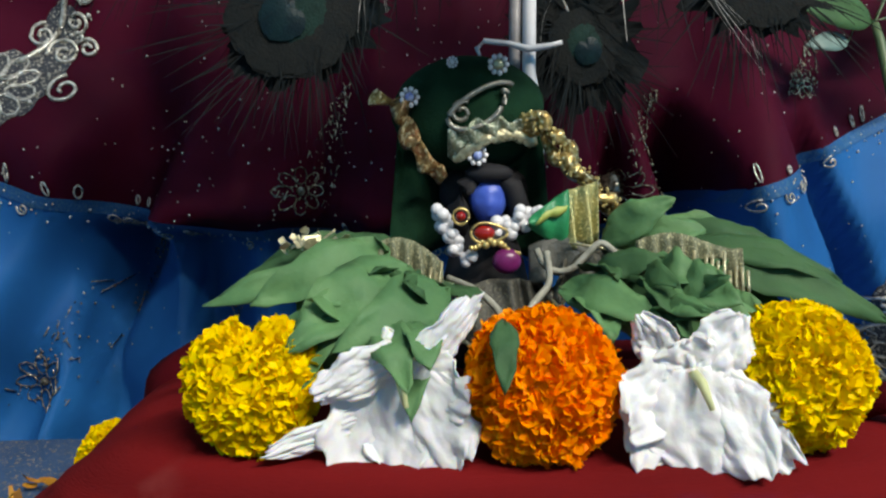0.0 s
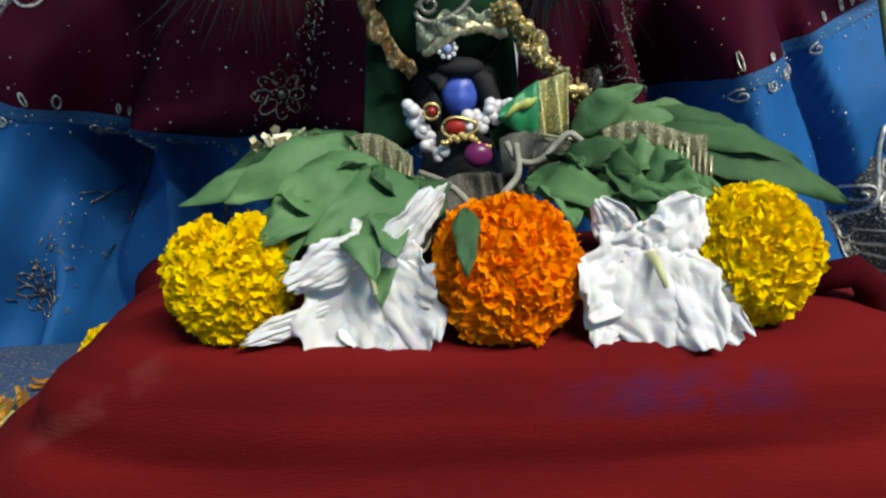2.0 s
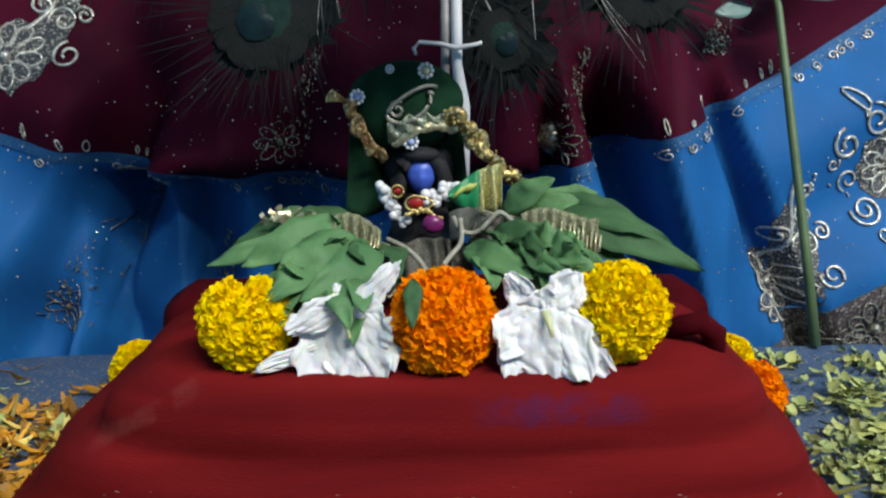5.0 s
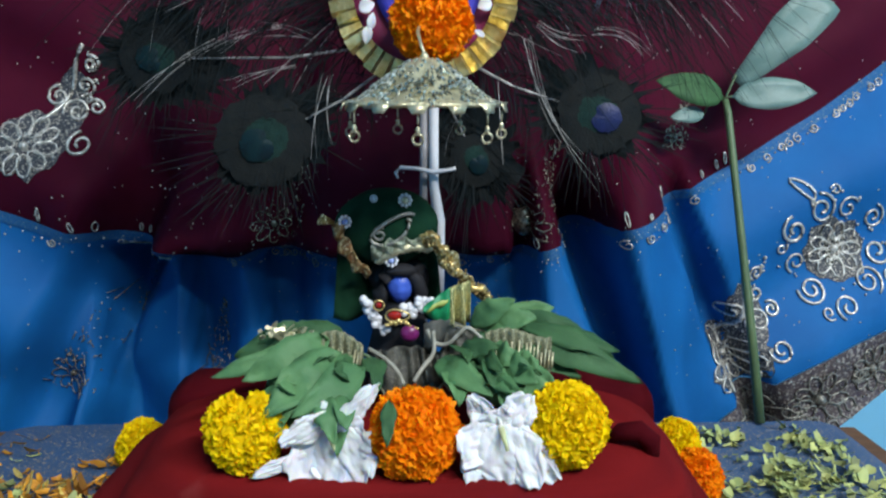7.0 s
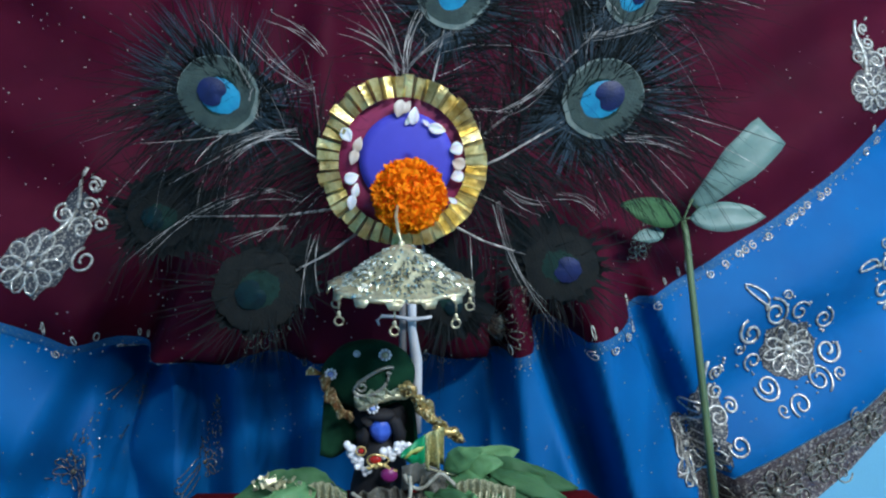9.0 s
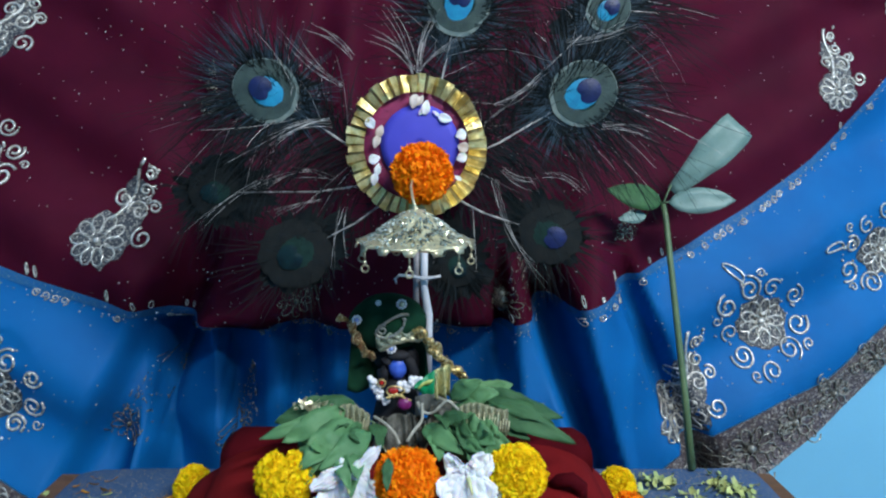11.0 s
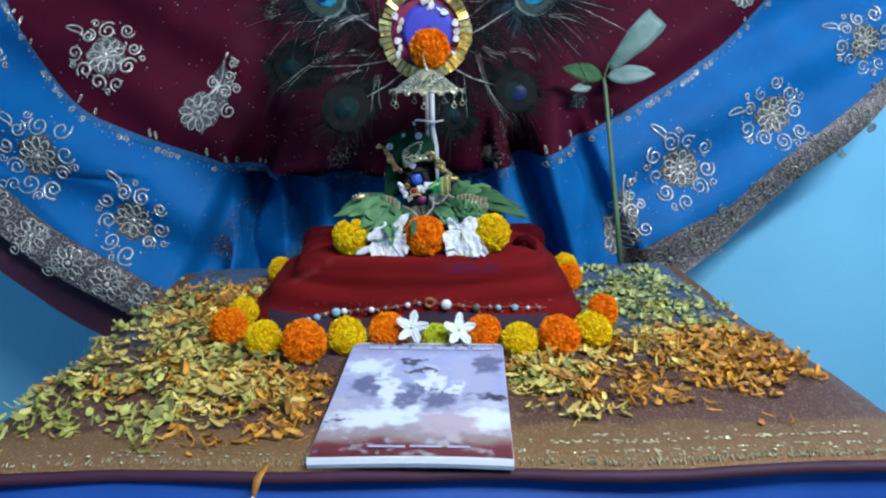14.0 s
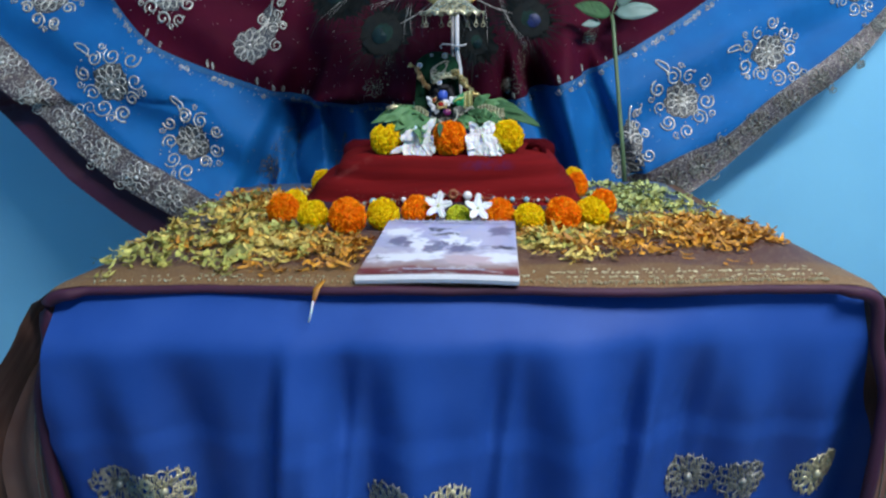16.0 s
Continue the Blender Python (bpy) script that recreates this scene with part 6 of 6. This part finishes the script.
part("leaf_stems", Shape().tube([(0.330, 0.543, 1.066), (0.323, 0.545, 1.045), (0.328, 0.541, 1.046)], 0.0012, 5).tube([(0.303, 0.543, 1.030), (0.313, 0.545, 1.052), (0.323, 0.545, 1.043)], 0.0010, 5), STEM, stalk)

# ---- booklet ----
BOOK = pose(0.027, -0.030, TOP + 0.0243, -2.1, 0, -3.5)
book = thing("booklet", "wire bound booklet with a printed picture cover", "booklet")
book.matrix_basis = BOOK
BW, BD, BT = 0.163, 0.234, 0.0085


def sheet_z(u, v):
    return 0.0022 * math.sin(3.1 * u / BW + 1.2) * smoothstep(0.05, -0.12, v) + 0.004 * smoothstep(-0.02, 0.12, v)


sh = Shape()
for lo, hi in ((0.0, BT),):
    pts = []
    for i in range(24):
        u = BW * (i / 23 - 0.5)
        for v, z in ((-BD / 2, lo), (-BD / 2 - 0.0015, (lo + hi) / 2), (-BD / 2, hi)):
            pts.append((u, v, z + sheet_z(u, v)))
        for v in np.linspace(-BD / 2, BD / 2, 14)[1:]:
            pts.append((u, v, hi + sheet_z(u, v)))
        pts.append((u, BD / 2, lo + sheet_z(u, BD / 2)))
    sh.grid(pts, 24, 17)
for i in (0, 23):
    sh.f.append(tuple(range(i * 17, i * 17 + 17)))
    sh.k.append(0)
part("page_block", sh, PAPER, book, "white page edges", smooth=False)
sh = Shape()
pts = [(BW * (i / 23 - 0.5) * 0.995, v, BT + 0.0006 + sheet_z(BW * (i / 23 - 0.5), v)) for i in range(24) for v in np.linspace(-BD / 2 + 0.002, BD / 2 - 0.004, 18)]
sh.grid(pts, 24, 18)
part("cover", sh, COVER, book, "blurred blue, white and brown picture")


for cx, w in ((-0.052, 0.020), (-0.030, 0.016), (-0.006, 0.022), (0.020, 0.018), (0.038, 0.010), (0.060, 0.022)):
    sh = Shape()
    box(sh, (cx, 0.100, BT + 0.0044 + 0.001), (w, 0.008, 0.0004))
    part("title_bar", sh, BARS, book, "pale bar of unreadable print", smooth=False)
for cx, w in ((-0.020, 0.030), (0.012, 0.026), (0.038, 0.018)):
    part("title_bar", box(Shape(), (cx, -0.103, BT + 0.0020 + sheet_z(cx, -0.103)), (w, 0.0028, 0.0004)), BARS, book, "pale bar of unreadable print", smooth=False)
for k in range(17):
    u = -0.072 + 0.009 * k
    sh = Shape()
    sh.tube([(u, BD / 2 - 0.008 + 0.006 * math.cos(t), BT * 0.5 + 0.004 + 0.0072 * math.sin(t)) for t in np.linspace(0, 6.0, 12)], 0.0007, 5)
    part("wire_loop", sh, WIRE, book, "white binding wire loop")

# ---- bead string on the seat ----
beads = thing("bead_string", "string of pale and brown beads along the seat's front", "beads")
STONES = mat("aqua_bead", (0.35, 0.55, 0.62), 0.15, second=(0.22, 0.4, 0.5), scale=200, coat=0.5)
path = []
for k in range(90):
    x = -0.118 + 0.298 * k / 89
    h = line_through(((-0.118, 0.20), (-0.085, 0.29), (0.03, 0.375), (0.06, 0.37), (0.114, 0.32), (0.19, 0.30)), x) + 0.010 * math.sin(x * 60)
    p = seat_front(x, h)
    path.append(Vector((p.x, p.y - 0.0045, p.z)))
part("thread", Shape().tube(path, 0.0005, 5), TAN, beads)
for k, (u, r, m) in enumerate(((2, 0.0035, STONES), (5, 0.0045, STONES), (8, 0.0032, PALE), (12, 0.0060, STONES), (15, 0.0042, PEARL), (20, 0.0026, PALE), (25, 0.0038, PEARL), (30, 0.0028, PALE), (34, 0.0024, PALE), (38, 0.0036, PEARL),
                               (42, 0.0028, PALE), (52, 0.0068, PEARL), (58, 0.0028, TAN), (63, 0.0050, mat("smoky_bead", (0.16, 0.12, 0.13), 0.2)), (68, 0.0026, PALE), (71, 0.0038, STONES), (77, 0.0045, STONES), (82, 0.0025, PEARL), (86, 0.0026, PALE))):
    part("bead", Shape().ball(path[u] + Vector((0, -r * 0.5, 0)), (r, r * 0.8, r), 6, 10), m, beads)
c = path[46] + Vector((0, -0.003, 0.001))
part("ring_bead", Shape().tube([c + Vector((0.0052 * math.cos(t), 0, 0.0052 * math.sin(t))) for t in np.linspace(0, 6.283, 18)], 0.0020, 7), TAN, beads, "brown ring bead")
sh = Shape()
for q in range(60):
    k = random.randrange(4, 88)
    sh.ball(path[k] + Vector((random.uniform(-0.002, 0.002), -0.001, random.uniform(-0.006, 0.004))), random.uniform(0.0006, 0.0014), 3, 5)
tagged(part("seed_beads", sh, SILVER, beads, "tiny glittering beads"), kind="stuff")

# ---- scattered petals and torn leaves on the cloth ----


def scatter(name, label, material, spots, length, width, seed):
    """spots: middle, spread and count of each drift."""
    rnd = random.Random(seed)
    sh = Shape()
    for cx, cy, sx, sy, n in spots:
        mx, my, left = cx, cy, 0
        for k in range(int(n * 1.85)):
            if left <= 0:
                mx, my, left = rnd.gauss(cx, sx), rnd.gauss(cy, sy), rnd.choice((1, 2, 3, 6, 12, 16))
            left -= 1
            x, y = rnd.gauss(mx, 0.009), rnd.gauss(my, 0.007)
            if not (-0.355 < x < 0.437 and front_edge(x) + 0.012 < y < 0.44):
                continue
            if -0.18 < x < 0.225 and 0.14 < y < 0.40:
                continue
            if abs(x - 0.027) < 0.090 and y < 0.10:
                continue
            a, l, w = rnd.uniform(0, 6.28), length * rnd.uniform(0.45, 1.2), width * rnd.choice((0.2, 0.3, 0.5, 0.8, 1.0, 1.4))
            c, s = math.cos(a), math.sin(a)
            heap = math.exp(-((x - cx) / (1.5 * sx)) ** 2 - ((y - cy) / (1.5 * sy)) ** 2)
            z = top_z(x, y) + 0.0008 + rnd.random() * 0.009 * heap
            curl, tw, rise = rnd.uniform(0.05, 0.45), rnd.uniform(-0.9, 0.9), rnd.uniform(0, 0.7) if rnd.random() < 0.5 else 0.0
            pts = []
            for i in range(4):
                t = i / 3 - 0.5
                ww = w * (1 - 1.7 * t * t) / 2
                zz = z + curl * l * (t * t * 1.8 + 0.02) + (t + 0.5) * rise * l
                for q in (-1, 0, 1):
                    tear = l * rnd.uniform(-0.10, 0.10)
                    side = ww * q * rnd.uniform(0.65, 1.25)
                    pts.append((x + c * (l * t + tear) - s * side, y + s * (l * t + tear) + c * side, zz + tw * side + abs(tw) * w * 0.5 - 0.18 * w * (q == 0)))
            sh.grid(pts, 4, 3)
    return tagged(part(name, sh, material), label, "petals", kind="stuff")


DRY = mat("pale_torn_petal", (0.66, 0.53, 0.15), 0.6, second=(0.42, 0.27, 0.04), scale=55, island=0.5)
OCHRE = mat("ochre_torn_petal", (0.58, 0.27, 0.018), 0.6, second=(0.30, 0.11, 0.010), scale=55, island=0.5)
GREENBIT = mat("yellow_green_torn_leaf", (0.50, 0.46, 0.11), 0.6, second=(0.21, 0.23, 0.05), scale=55, island=0.5)
SAGE = mat("sage_torn_leaf", (0.24, 0.31, 0.12), 0.6, second=(0.40, 0.42, 0.14), scale=55, island=0.5)
scatter("scattered_petals", "torn ochre and orange marigold petals strewn on the cloth", OCHRE,
        [(-0.235, 0.26, 0.03, 0.05, 300), (-0.24, 0.06, 0.04, 0.05, 130), (-0.12, 0.02, 0.04, 0.03, 150), (0.34, 0.10, 0.05, 0.035, 420), (0.16, 0.04, 0.035, 0.035, 150), (-0.27, 0.30, 0.05, 0.05, 220), (-0.10, -0.06, 0.04, 0.03, 120), (0.40, 0.05, 0.04, 0.03, 80), (0.35, 0.02, 0.05, 0.03, 260), (0.22, -0.03, 0.03, 0.02, 60)], 0.0135, 0.0042, 1)
scatter("scattered_petals", "torn yellow marigold petals strewn on the cloth", DRY,
        [(-0.245, 0.24, 0.035, 0.05, 220), (-0.24, 0.05, 0.06, 0.05, 300), (-0.14, 0.0, 0.05, 0.035, 220), (0.16, 0.05, 0.04, 0.04, 190), (0.30, 0.11, 0.06, 0.04, 160), (-0.27, 0.18, 0.04, 0.05, 180), (0.16, -0.04, 0.03, 0.03, 60)], 0.0125, 0.0040, 2)
scatter("scattered_leaf_bits", "torn yellow-green leaves strewn on the cloth", GREENBIT,
        [(-0.28, 0.03, 0.05, 0.05, 170), (-0.26, 0.16, 0.05, 0.05, 130), (-0.18, 0.07, 0.05, 0.04, 90), (-0.33, -0.055, 0.025, 0.03, 90), (-0.25, -0.06, 0.04, 0.02, 60), (0.17, 0.06, 0.04, 0.04, 120), (0.32, 0.20, 0.05, 0.04, 200)], 0.0120, 0.0048, 3)
scatter("scattered_leaf_bits", "pale sage leaf flakes strewn on the cloth", SAGE,
        [(0.32, 0.33, 0.045, 0.06, 420), (0.29, 0.24, 0.05, 0.05, 260), (-0.28, 0.28, 0.05, 0.05, 160)], 0.0105, 0.0050, 4)
fallen = thing("fallen_petal", "shrivelled orange petal caught on the table's front edge", "petal")
part("petal", Shape().ribbon([(-0.093, -0.138, 0.781), (-0.098, -0.152, 0.777), (-0.100, -0.163, 0.766)], [0.004, 0.007, 0.003], (1, 0, 0.1)), OCHRE, fallen, thick=0.0005)
part("stalk", Shape().tube([(-0.100, -0.163, 0.768), (-0.102, -0.166, 0.758), (-0.1045, -0.168, 0.748)], 0.0011, 6), WHITE, fallen, "pale stalk of the petal")
